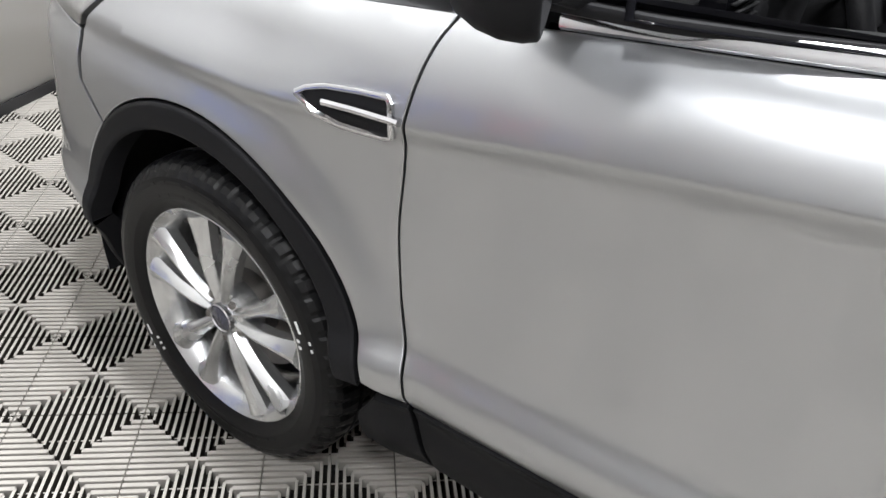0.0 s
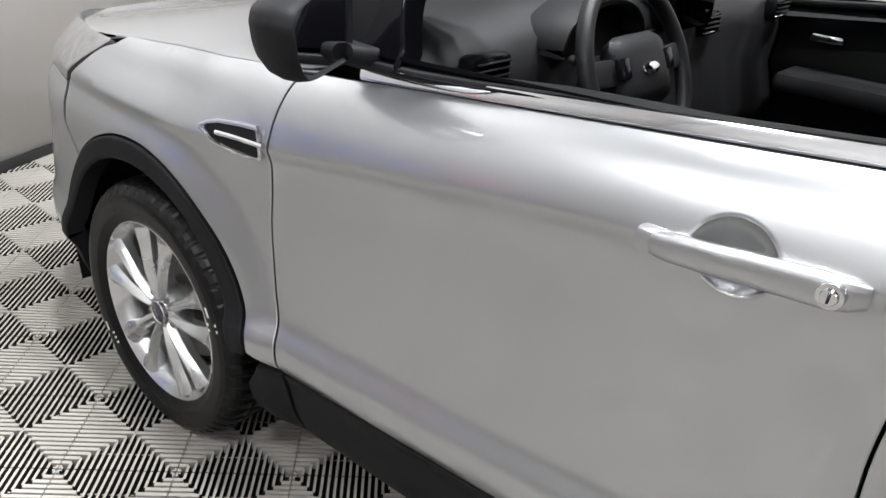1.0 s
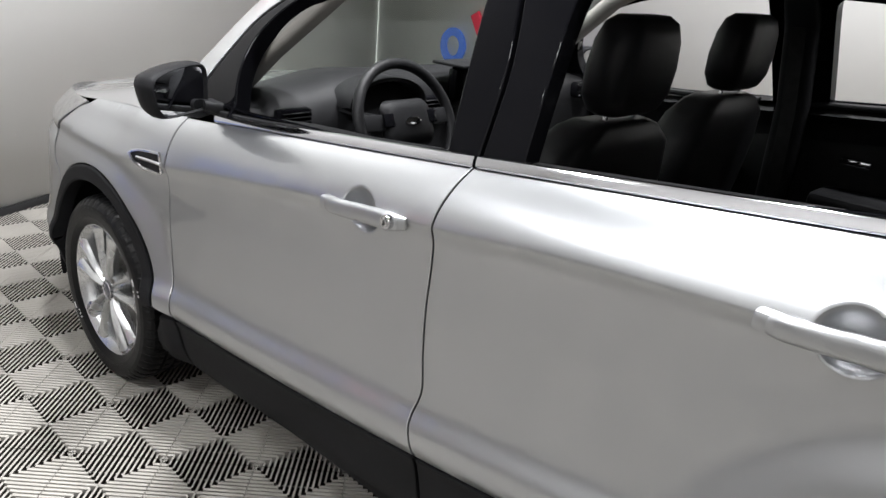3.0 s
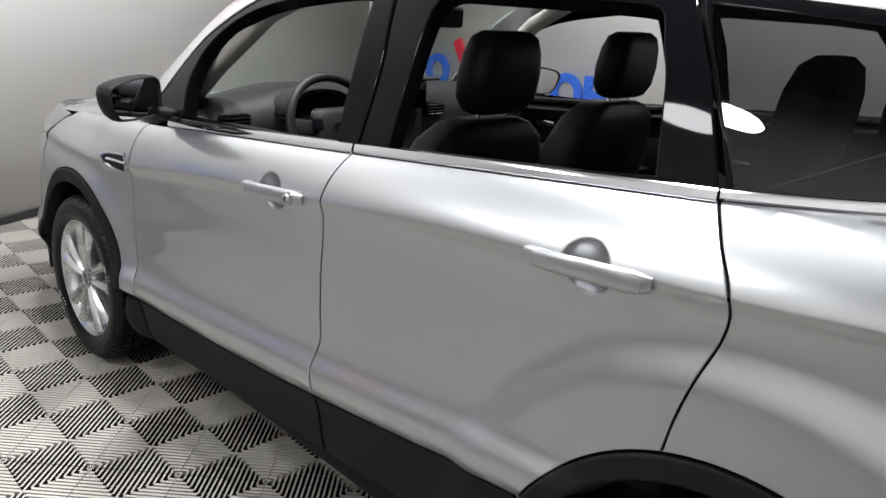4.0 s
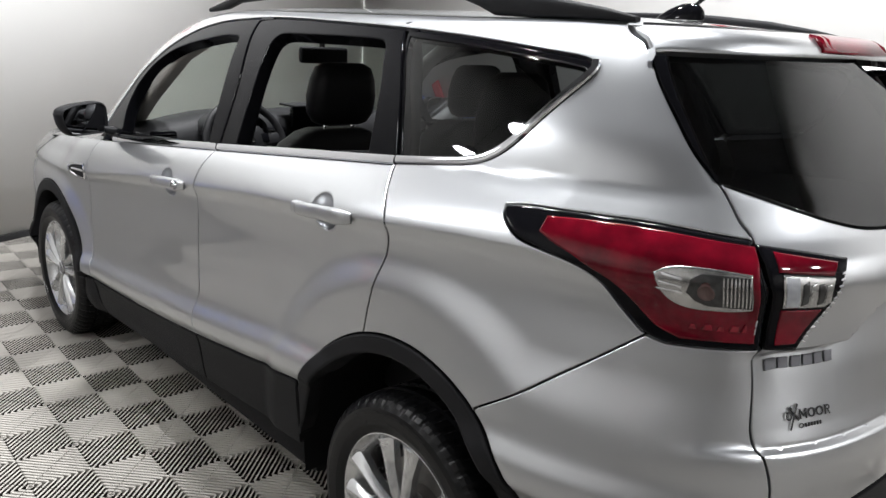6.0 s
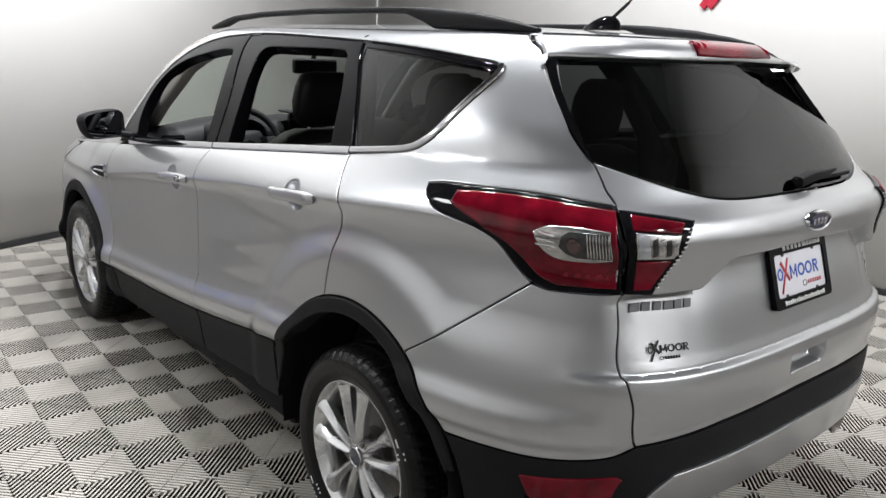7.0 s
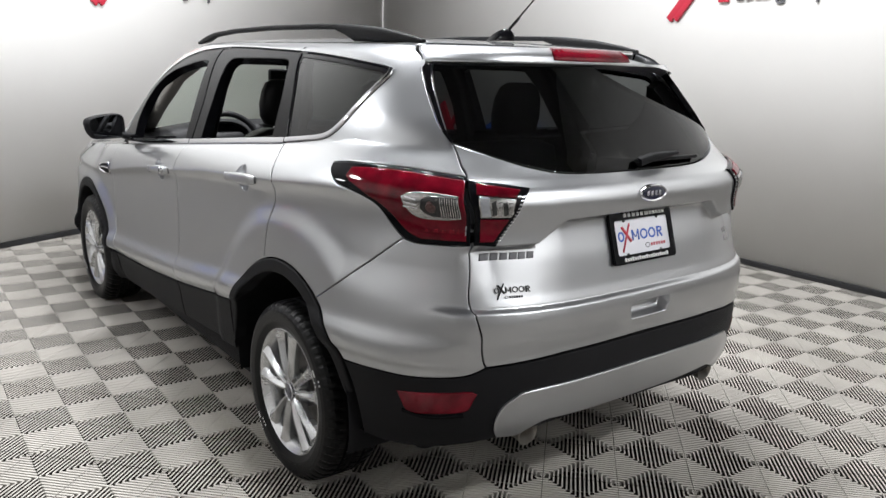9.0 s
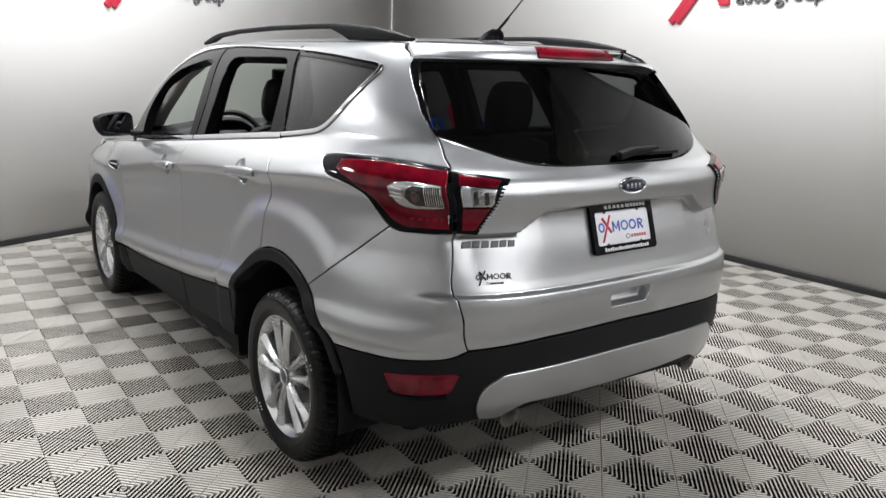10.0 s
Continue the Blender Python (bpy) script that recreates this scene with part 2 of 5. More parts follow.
def curve2(pts, n=6):
    """Smooth open curve through points."""
    p = np.array(pts, float)
    q = np.concatenate([[2 * p[0] - p[1]], p, [2 * p[-1] - p[-2]]])
    out = []
    for i in range(1, len(q) - 2):
        for k in range(n):
            t = k / n
            out.append(0.5 * (2 * q[i] + (q[i + 1] - q[i - 1]) * t + (2 * q[i - 1] - 5 * q[i] + 4 * q[i + 1] - q[i + 2]) * t * t + (-q[i - 1] + 3 * q[i] - 3 * q[i + 1] + q[i + 2]) * t ** 3))
    return out + [p[-1]]


def loop_of(*curves, d=0.012):
    """One closed outline from several curves, evenly divided; corners stay."""
    pts = [np.array(q, float) for c in curves for q in c]
    out = []
    for a, b in zip(pts, pts[1:] + pts[:1]):
        n = max(1, int(np.ceil(np.linalg.norm(b - a) / d)))
        if np.linalg.norm(b - a) > 1e-6:
            out += [a + (b - a) * k / n for k in range(n)]
    out = np.array(out)
    area = np.sum(out[:, 0] * np.roll(out[:, 1], -1) - np.roll(out[:, 0], -1) * out[:, 1])
    return out if area > 0 else out[::-1]


def inset(loop, d):
    e1 = loop - np.roll(loop, 1, 0)
    e2 = np.roll(loop, -1, 0) - loop
    e1 /= np.linalg.norm(e1, axis=1)[:, None] + 1e-12
    e2 /= np.linalg.norm(e2, axis=1)[:, None] + 1e-12
    n1, n2 = np.stack([-e1[:, 1], e1[:, 0]], 1), np.stack([-e2[:, 1], e2[:, 0]], 1)
    n = n1 + n2
    k = 1 / np.maximum(0.45, np.sum(n * n1, 1))
    return loop + n * (k * d)[:, None]


def inside(pts, loop):
    x, y = pts[:, 0][:, None], pts[:, 1][:, None]
    x1, y1 = loop[:, 0][None], loop[:, 1][None]
    x2, y2 = np.roll(loop[:, 0], -1)[None], np.roll(loop[:, 1], -1)[None]
    with np.errstate(all="ignore"):
        c = ((y1 > y) != (y2 > y)) & (x < (x2 - x1) * (y - y1) / (y2 - y1) + x1)
    return c.sum(1) % 2 == 1


def away(pts, loop):
    return np.min(np.linalg.norm(pts[:, None] - loop[None], axis=2), 1) if len(pts) else np.zeros(0)


PLATE_RECESS, PULL_RECESS = 0.055, 0.05


def surf(u, z, upper=False):
    """The whole skin: past the middle of rear and front it runs on along the other side."""
    u, z = np.asarray(u, float), np.asarray(z, float)
    uf = 1.3 if upper else 2.6
    over_r, over_f = u < -2.9, u > uf
    P = skin(np.where(over_r, -5.8 - u, np.where(over_f, 2 * uf - u, u)), z, upper)
    P[..., 0] = np.where(over_r | over_f, -P[..., 0], P[..., 0])
    x, zz = np.abs(P[..., 0]), P[..., 2]
    back = P[..., 1] < -1.95
    # number-plate bay under a straight lip, with slanted flanks
    foot = np.interp(x, [0.0, 0.37, 0.47, 0.8], [1.070, 1.064, 0.998, 0.990])
    bay = 0.044 * ease(0.72, 0.60, x) * np.where(zz > foot, np.clip((foot + 0.02 - zz) / 0.02, 0, 1), np.clip((zz - 0.835) / (foot - 0.835), 0, 1))
    # hand pull
    pull = PULL_RECESS * ease(0.105, 0.095, x + 0.35 * np.clip(0.765 - zz, 0, 1)) * ease(0.724, 0.738, zz) * ease(0.786, 0.780, zz) * ease(0.72, 0.79, zz + 0.03)
    # fold across the tailgate
    fold = 0.017 * ease(0.828, 0.816, zz) * ease(0.60, 0.76, zz) * ease(0.82, 0.70, x)
    P[..., 1] = np.where(back, P[..., 1] + bay + pull - fold, P[..., 1])
    # handle scoops on the doors
    for yc, zc in SCOOPS:
        r = np.hypot((P[..., 1] - yc) / 0.054, (zz - zc) / 0.049)
        P[..., 0] = P[..., 0] - np.sign(P[..., 0]) * 0.024 * np.clip(1 - r ** 2, 0, 1) ** 0.7
    return P


SCOOPS = [(0.003, 0.995), (-0.988, 1.086)]


def lift(uz, upper=False, off=0.0):
    u, z = uz[:, 0], uz[:, 1]
    h = 0.002
    P = surf(u, z, upper)
    a, b = surf(u + h, z, upper) - surf(u - h, z, upper), surf(u, z + h, upper) - surf(u, z - h, upper)
    n = np.cross(b, a)
    n /= np.linalg.norm(n, axis=1)[:, None] + 1e-12
    flip = np.sum(n * (P - np.array([0, -0.1, 0.7])), 1) < 0
    n[flip] *= -1
    return P + n * off, n


def panel(name, loop, mat, parent, upper=False, off=0.0, holes=(), step=0.018, gap=0.0024, flange=0.02, edge=0.003, label="", crown=0.0, extra=None, fair=False):
    """A sheet cut out of the skin along an outline, with rolled edges and a flange turned inwards."""
    rims = [(inset(loop, gap), inset(loop, gap + edge), 1)] + [(inset(h, -gap), inset(h, -gap - edge), -1) for h in holes]
    inner = rims[0][1]
    gx, gz = np.arange(inner[:, 0].min(), inner[:, 0].max(), step), np.arange(inner[:, 1].min(), inner[:, 1].max(), step)
    g = np.stack(np.meshgrid(gx, gz, indexing="ij"), -1).reshape(-1, 2)
    g = g[inside(g, inner)]
    for _, r, s in rims[1:]:
        g = g[~inside(g, r)]
    if inner[:, 0].max() > -1.9 and inner[:, 0].min() < 1.5:       # follow the crease and the lip above the sill
        cu = np.arange(-1.78, 1.5, step)
        lines = [np.stack([cu, f(cu) + o], 1) for f, o in ((z_crease, -0.016), (z_crease, -0.005), (z_crease, 0.0), (z_crease, 0.005), (z_crease, 0.016))]
        lines = np.concatenate(lines)
        g = g[(np.abs(g[:, 1] - z_crease(g[:, 0])) > 0.016 + step * 0.5) | (g[:, 0] < -1.78 - step * 0.5) | (g[:, 0] > 1.5)]
        lines = lines[inside(lines, inner)]
        for _, r, s in rims[1:]:
            lines = lines[~inside(lines, r)]
        g = np.concatenate([g, lines])
        for yc, zc in SCOOPS:                                      # and the handle scoops
            if inner[:, 0].min() < yc < inner[:, 0].max() and inner[:, 1].min() < zc < inner[:, 1].max():
                g = g[np.hypot(g[:, 0] - yc, g[:, 1] - zc) > 0.066]
                ring = [np.stack([yc + 0.054 * k * np.cos(an), zc + 0.049 * k * np.sin(an)], 1) for k in (0.15, 0.35, 0.55, 0.72, 0.85, 0.93, 0.98, 1.02, 1.12) for an in [np.linspace(0, 2 * np.pi, 40 if k > 0.5 else 16, endpoint=False)]]
                g = np.concatenate([g] + ring)
    if extra is not None:
        ex = extra[inside(extra, inner)]
        near = np.array([np.min(np.abs(ex - q).max(1)) if len(ex) else 9 for q in g])
        g = np.concatenate([g[near > step * 0.35], ex])
    for _, r, s in rims:
        g = g[away(g, r) > step * 0.4]
    pts, edges = [], []
    for _, r, s in rims:
        k = len(pts)
        pts += list(r)
        edges += [(k + i, k + (i + 1) % len(r)) for i in range(len(r))]
    pts = np.array(pts + list(g))
    out = delaunay_2d_cdt([Vector(p) for p in pts], edges, [], 0, 1e-7)
    uv = np.array([tuple(v) for v in out[0]])
    tri = np.array([f for f in out[2] if len(f) == 3], int).reshape(-1, 3)
    cen = uv[tri].mean(1)
    keep = inside(cen, inner)
    for _, r, s in rims[1:]:
        keep &= ~inside(cen, r)
    tri = tri[keep]
    P, n = lift(uv, upper, off)
    if crown:
        d = np.minimum.reduce([away(uv, r) for _, r, s in rims])
        P = P + n * (crown * ease(0, 0.05, d))[:, None]
    fit = None
    if fair:                                    # one even curve over the whole pane, as rolled glass has
        terms = lambda q: np.stack([np.ones(len(q)), q[:, 1], q[:, 2], q[:, 1] ** 2, q[:, 1] * q[:, 2], q[:, 2] ** 2], 1)
        fit = np.linalg.lstsq(terms(P), P[:, 0], rcond=None)[0]

        def even(q):
            m = np.stack([-np.ones(len(q)), fit[1] + 2 * fit[3] * q[:, 1] + fit[4] * q[:, 2], fit[2] + fit[4] * q[:, 1] + 2 * fit[5] * q[:, 2]], 1)
            return m / np.linalg.norm(m, axis=1)[:, None]
        n = even(P)
    V, Nn, F = [P], [n], [tuple(t) for t in tri]
    k = len(P)
    for r0, r1, s in rims:
        P1, n1 = lift(r1, upper, off)
        n1 = even(P1) if fair else n1
        P0, n0 = lift(r0, upper, off)
        outw = P0 - P1
        outw /= np.linalg.norm(outw, axis=1)[:, None] + 1e-12
        m = len(r1)
        V += [P1, P0 - n0 * edge * 0.6, P0 - n0 * edge * 0.6, P0 - n0 * flange]
        nn = n0 + outw
        Nn += [n1, nn / np.linalg.norm(nn, axis=1)[:, None], outw, outw]
        for i in range(m):
            j = (i + 1) % m
            for a, b in ((0, 1), (2, 3)):
                q = (k + a * m + i, k + b * m + i, k + b * m + j, k + a * m + j)
                F.append(q)
        k += 4 * m
    V, Nn = np.concatenate(V), np.concatenate(Nn)
    # make every face agree with its normals
    fixed = []
    for f in F:
        c = np.cross(V[f[1]] - V[f[0]], V[f[2]] - V[f[0]])
        fixed.append(f if np.dot(c, Nn[f[0]] + Nn[f[1]] + Nn[f[2]]) >= 0 else f[::-1])
    return mesh_object(name, V, fixed, mat, parent, label, True, Nn)


def both(name, loop, mat, parents, **kw):
    a = panel(name, loop, mat, parents[0], **kw)
    return a, twin(a, parents[1])


def sweep(path, prof, closed=False, ups=None):
    """A bmesh swept along 3D points; prof: list of (side, up) offsets, or one such list a point."""
    p = [Vector(q) for q in path]
    bm, rings = bmesh.new(), []
    for i, q in enumerate(p):
        t = ((p[(i + 1) % len(p)] if closed or i + 1 < len(p) else q) - (p[i - 1] if closed or i else q)).normalized()
        up = Vector(ups[i]) if ups is not None else Vector((0, 0, 1))
        side = t.cross(up)
        side = side.normalized() if side.length > 1e-6 else Vector((1, 0, 0))
        up = side.cross(t).normalized()
        pr = prof[i] if isinstance(prof[0][0], (list, tuple)) else prof
        rings.append([bm.verts.new(q + side * a + up * b) for a, b in pr])
    n = len(rings[0])
    for i in range(len(rings) - (0 if closed else 1)):
        a, b = rings[i], rings[(i + 1) % len(rings)]
        for k in range(n):
            bm.faces.new((a[k], a[(k + 1) % n], b[(k + 1) % n], b[k]))
    if not closed:
        bm.faces.new(rings[0])
        bm.faces.new(rings[-1][::-1])
    return bm


def circle(r, n=10, flat=1.0):
    return [(r * math.cos(2 * math.pi * k / n), flat * r * math.sin(2 * math.pi * k / n)) for k in range(n)]


def lathe(profile, n=64, axis="X", m=None):
    """A bmesh turned round an axis; profile: (radius, along)."""
    bm, rings = bmesh.new(), []
    for r, a in profile:
        rings.append([bm.verts.new((a, r * math.cos(2 * math.pi * k / n), r * math.sin(2 * math.pi * k / n))) for k in range(n)])
    for p, q in zip(rings, rings[1:]):
        for k in range(n):
            bm.faces.new((p[k], p[(k + 1) % n], q[(k + 1) % n], q[k]))
    if axis == "Z":
        bm.transform(Matrix.Rotation(radians(-90), 4, "Y"))
    if m:
        bm.transform(m)
    return bm


def blob(sections, cap=True):
    """A bmesh lofted through closed rings of equal count."""
    bm = bmesh.new()
    rings = [[bm.verts.new(p) for p in s] for s in sections]
    n = len(rings[0])
    for a, b in zip(rings, rings[1:]):
        for k in range(n):
            bm.faces.new((a[k], a[(k + 1) % n], b[(k + 1) % n], b[k]))
    if cap:
        bm.faces.new(rings[0][::-1])
        bm.faces.new(rings[-1])
    return bm


def rounded(w, h, r, n=5):
    """Rounded rectangle, centred, as (a, b) points."""
    out = []
    for cx, cy, a0 in ((w / 2 - r, h / 2 - r, 0), (-w / 2 + r, h / 2 - r, 90), (-w / 2 + r, -h / 2 + r, 180), (w / 2 - r, -h / 2 + r, 270)):
        for k in range(n):
            a = radians(a0 + 90 * k / (n - 1))
            out.append((cx + r * math.cos(a), cy + r * math.sin(a)))
    return out


def plate_bm(outline, depth, bevel=0.0):
    """A flat plate: outline in its own x, y; thickness along +z."""
    bm = bmesh.new()
    f = bm.faces.new([bm.verts.new((a, b, 0)) for a, b in outline])
    ext = bmesh.ops.extrude_face_region(bm, geom=[f])
    bmesh.ops.translate(bm, verts=[v for v in ext["geom"] if isinstance(v, bmesh.types.BMVert)], vec=(0, 0, depth))
    if bevel:
        top = [e for e in bm.edges if all(v.co.z > depth * 0.5 for v in e.verts)]
        bmesh.ops.bevel(bm, geom=top, offset=bevel, segments=2, affect="EDGES", profile=0.5)
    return bm
# ---- the car ----
car = thing("car", "silver crossover car with black cladding and open side windows", "car")
ARCH_F, ARCH_R = (1.345, 0.333, 0.443), (-1.345, 0.37, 0.47)
C_A = curve2([(0.836, 1.032), (0.852, 0.99), (0.865, 0.93), (0.880, 0.827), (0.890, 0.712), (0.877, 0.598), (0.848, 0.500), (0.828, 0.415)])
C_B = curve2([(-0.251, 1.142), (-0.232, 1.09), (-0.219, 1.045), (-0.212, 0.99), (-0.198, 0.84), (-0.202, 0.73), (-0.214, 0.65), (-0.203, 0.582), (-0.221, 0.515)])
C_C = curve2([(-1.161, 1.234), (-1.20, 1.185), (-1.245, 1.125), (-1.25, 1.06), (-1.222, 0.965), (-1.20, 0.88), (-1.19, 0.813)])
GATE = curve2([(-2.227, 0.648), (-2.21, 0.70), (-2.168, 0.812), (-2.15, 0.88), (-2.143, 1.0), (-2.138, 1.13), (-2.117, 1.208), (-2.079, 1.245), (-2.026, 1.303)])
GATE_UP = curve2([(-2.026, 1.303), (-1.973, 1.347), (-1.884, 1.43), (-1.745, 1.535), (-1.62, 1.598)])
DLO = curve2([(0.43, 1.075), (0.42, 1.2), (0.40, 1.318), (0.353, 1.395), (0.30, 1.455), (0.235, 1.502), (0.16, 1.535), (0.041, 1.56), (-0.178, 1.577), (-0.35, 1.58), (-0.63, 1.575), (-0.974, 1.565), (-1.265, 1.55), (-1.5, 1.532), (-1.60, 1.522), (-1.636, 1.508)])
QUARTER_LOW = curve2([(-1.166, 1.238), (-1.30, 1.255), (-1.42, 1.274), (-1.485, 1.302), (-1.534, 1.345), (-1.575, 1.40), (-1.635, 1.48), (-1.636, 1.508)])
LAMP_LOW = curve2([(-1.575, 1.213), (-1.588, 1.190), (-1.64, 1.162), (-1.71, 1.148), (-1.775, 1.134), (-1.83, 1.108), (-1.878, 1.062), (-1.922, 1.026), (-1.962, 1.012)])
LAMP_TOP = curve2([(-1.575, 1.213), (-1.64, 1.222), (-1.80, 1.228), (-1.93, 1.227), (-2.108, 1.212)])
SEAM = curve2([(-1.598, 0.772), (-1.70, 0.842), (-1.78, 0.908), (-1.865, 0.976), (-1.924, 1.022)])
BUMPER_LOW = curve2([(-1.758, 0.602), (-1.89, 0.606), (-1.99, 0.606), (-2.09, 0.612), (-2.165, 0.622), (-2.227, 0.646)])


def belt_line(a, b, up=0.0, n=12):
    return [(u, float(z_belt(u)) + up) for u in np.linspace(a, b, n)]


def clad_line(a, b, up=0.0, n=12):
    return [(u, float(z_clad(u)) + up) for u in np.linspace(a, b, n)]


def arc(c, a0, a1, r=None, n=28):
    return [(along(c[0] + (r or c[2]) * math.cos(radians(a))), c[1] + (r or c[2]) * math.sin(radians(a))) for a in np.linspace(a0, a1, n)]


def along(y):
    """The skin's run u for a place y on the side, which differ where the nose curves in."""
    if y > 3:
        return 5.2 - along(5.2 - y)
    return y if y < U_FRONT else float(np.interp(y, skin(RUN, np.full(60, 0.6))[:, 1], RUN))


RUN = np.linspace(U_FRONT, 2.2, 60)


def flipped(curve):
    """The same outline on the car's other side, across the middle of the rear."""
    return [(-5.8 - p[0], p[1]) for p in curve][::-1]


def cut(curve, a, b):
    n = len(curve) - 1
    return curve[int(a * n):int(b * n) + 1]


SIDES = ((-1, "left"), (1, "right"))
# doors
front_doors = [thing("front_door", "", "", parent=car) for s in SIDES]
rear_doors = [thing("rear_door", "", "", parent=car) for s in SIDES]
both("door_skin", loop_of(C_A, clad_line(0.828, -0.221), C_B[::-1], belt_line(-0.251, 0.834)), PAINT, front_doors)
both("door_skin", loop_of(C_B, clad_line(-0.222, -0.93), arc(ARCH_R, 26, 70.5), C_C[::-1], belt_line(-1.161, -0.251)), PAINT, rear_doors)
# fenders, flanks and bumpers
fenders = [car, car]
both("fender", loop_of(C_A, arc(ARCH_F, 167, 46), [(1.605, 0.72), (1.602, 0.79), (1.607, 0.822)], curve2([(1.607, 0.822), (1.575, 0.88), (1.54, 0.928), (1.50, 0.952)]), belt_line(1.48, 0.836, 0.003)), PAINT, fenders)
FLANK_TOP = curve2([(0.53, 1.06), (0.505, 1.2), (0.485, 1.33), (0.45, 1.42), (0.40, 1.5), (0.33, 1.555), (0.2, 1.59), (0.0, 1.602), (-0.3, 1.604), (-1.0, 1.604), (-1.4, 1.603), (-1.62, 1.598)])
both("body_side", loop_of(C_C, arc(ARCH_R, 71, 123), SEAM, LAMP_LOW[::-1][6:], LAMP_TOP, cut(GATE, 0.76, 1), GATE_UP, FLANK_TOP[::-1], DLO, QUARTER_LOW[::-1]), PAINT, [car, car], upper=True)
both("rear_bumper_side", loop_of(SEAM, [(-1.962, 1.013), (-2.14, 1.013)], cut(GATE, 0, 0.5)[::-1], BUMPER_LOW[::-1], arc(ARCH_R, 150, 123)), PAINT, [car, car], label="silver painted bumper corner")
low = curve2([(-1.80, 0.36), (-1.90, 0.35), (-2.05, 0.355), (-2.25, 0.385), (-2.5, 0.42), (-2.9, 0.425)])
panel("rear_bumper", loop_of(BUMPER_LOW, [(-2.5, 0.66), (-2.9, 0.662)], flipped(BUMPER_LOW + [(-2.5, 0.66)]), arc((-5.8 - ARCH_R[0], ARCH_R[1], ARCH_R[2]), 30, -2), flipped(low), low[::-1], arc(ARCH_R, 182, 150)), CLAD, car, off=0.002, label="black textured lower bumper")
skid = curve2([(-2.262, 0.398), (-2.25, 0.43), (-2.252, 0.47), (-2.27, 0.515), (-2.315, 0.548), (-2.36, 0.561), (-2.58, 0.566), (-2.9, 0.568)])
skid_low = curve2([(-2.9, 0.432), (-2.65, 0.434), (-2.50, 0.437), (-2.43, 0.437), (-2.37, 0.415), (-2.33, 0.396), (-2.262, 0.398)])
skid_part = panel("skid_plate", loop_of(skid, flipped(skid), flipped(skid_low), skid_low), PAINT, car, off=0.012, flange=0.05, edge=0.006, label="silver skid plate insert")
# tailgate
gate = thing("tailgate", "", "", parent=car)
def u_run(x, z=1.0):
    us = np.linspace(-2.9, -1.9, 300)
    u = float(np.interp(abs(x), -skin(us, np.full(300, z))[:, 0], us))
    return u if x <= 0 else -5.8 - u


GATE_LINES = np.concatenate([np.stack([np.arange(-3.66, -2.14, 0.012), np.full(127, z)], 1) for z in (0.830, 0.825, 0.821, 0.817, 0.812)] + [np.stack([np.array([u_run(v) for v in q]), np.interp(np.abs(q), [0.0, 0.37, 0.47, 0.8], [1.070, 1.064, 0.998, 0.990]) + up], 1) for q in (np.linspace(-0.66, 0.66, 112),) for up in (0.0, 0.003, 0.010, 0.017, 0.020, 0.023)] + [np.stack([np.arange(-3.04, -2.76, 0.006), np.full(47, z)], 1) for z in (0.722, 0.728, 0.734, 0.740, 0.75, 0.76, 0.77, 0.779, 0.782, 0.785, 0.788)])
glass_low = curve2([(-2.026, 1.303), (-2.12, 1.283), (-2.215, 1.262), (-2.33, 1.238), (-2.45, 1.22), (-2.6, 1.213), (-2.9, 1.211)])
panel("gate_skin", loop_of(GATE, glass_low, flipped(glass_low), flipped(GATE), [(-3.3, 0.664), (-2.9, 0.668), (-2.5, 0.664)]), PAINT, gate, step=0.014, extra=GATE_LINES)
glass_side = curve2([(-2.026, 1.303), (-1.965, 1.38), (-1.89, 1.455), (-1.80, 1.538)])
rear_glass = panel("rear_window", loop_of(glass_low, flipped(glass_low), flipped(glass_side)[::1], [(-2.9, 1.543)], glass_side[::-1]), GLASS_REAR, gate, off=-0.002, step=0.03, edge=0.002)
for gl in (rear_glass,):
    gl.visible_shadow = False
a = panel("window_fin", loop_of(GATE_UP[:19], [(-1.80, 1.538)], glass_side[::-1]), GLOSS, gate, off=0.004, step=0.012, label="gloss black spoiler fin")
twin(a, gate)
top_edge = [(-1.745, 1.536), (-1.80, 1.540), (-2.9, 1.545)]
panel("spoiler", loop_of(top_edge, flipped(top_edge), flipped(cut(GATE_UP, 0.74, 1)), [(-2.9, 1.603)], cut(GATE_UP, 0.74, 1)[::-1]), PAINT, gate, off=0.006, flange=0.04, edge=0.008)

# roof, windscreen, bonnet
left_ring = np.concatenate([np.linspace(-2.9, -1.7, 24), np.linspace(-1.68, 0.1, 36), np.linspace(0.15, 1.3, 24)])
ring_l = surf(left_ring, np.full(len(left_ring), 1.603), True)
ring_all = np.concatenate([ring_l, (ring_l * np.array([-1, 1, 1]))[::-1][1:-1]])
vs, fs, rows = [], [], [1.0, 0.985, 0.96, 0.9, 0.8, 0.66, 0.5, 0.33, 0.16, 0.05]
for r in rows:
    for p in ring_all:
        vs.append((p[0] * r, -0.75 + (p[1] + 0.75) * r, 1.602 + 0.034 * (1 - r ** 2.4)))
m = len(ring_all)
for i in range(len(rows) - 1):
    fs += [(i * m + k, i * m + (k + 1) % m, (i + 1) * m + (k + 1) % m, (i + 1) * m + k) for k in range(m)]
fs.append(tuple((len(rows) - 1) * m + k for k in range(m)))
bm = bmesh.new()
bv = [bm.verts.new(v) for v in vs]
for f in fs:
    bm.faces.new([bv[k] for k in f])
part("roof", bm, PAINT, car)
bm = bmesh.new()
bv = [bm.verts.new((x * 0.96, -0.75 + (y + 0.75) * 0.97, z - 0.045)) for x, y, z in vs]
for f in fs:
    bm.faces.new([bv[k] for k in f])
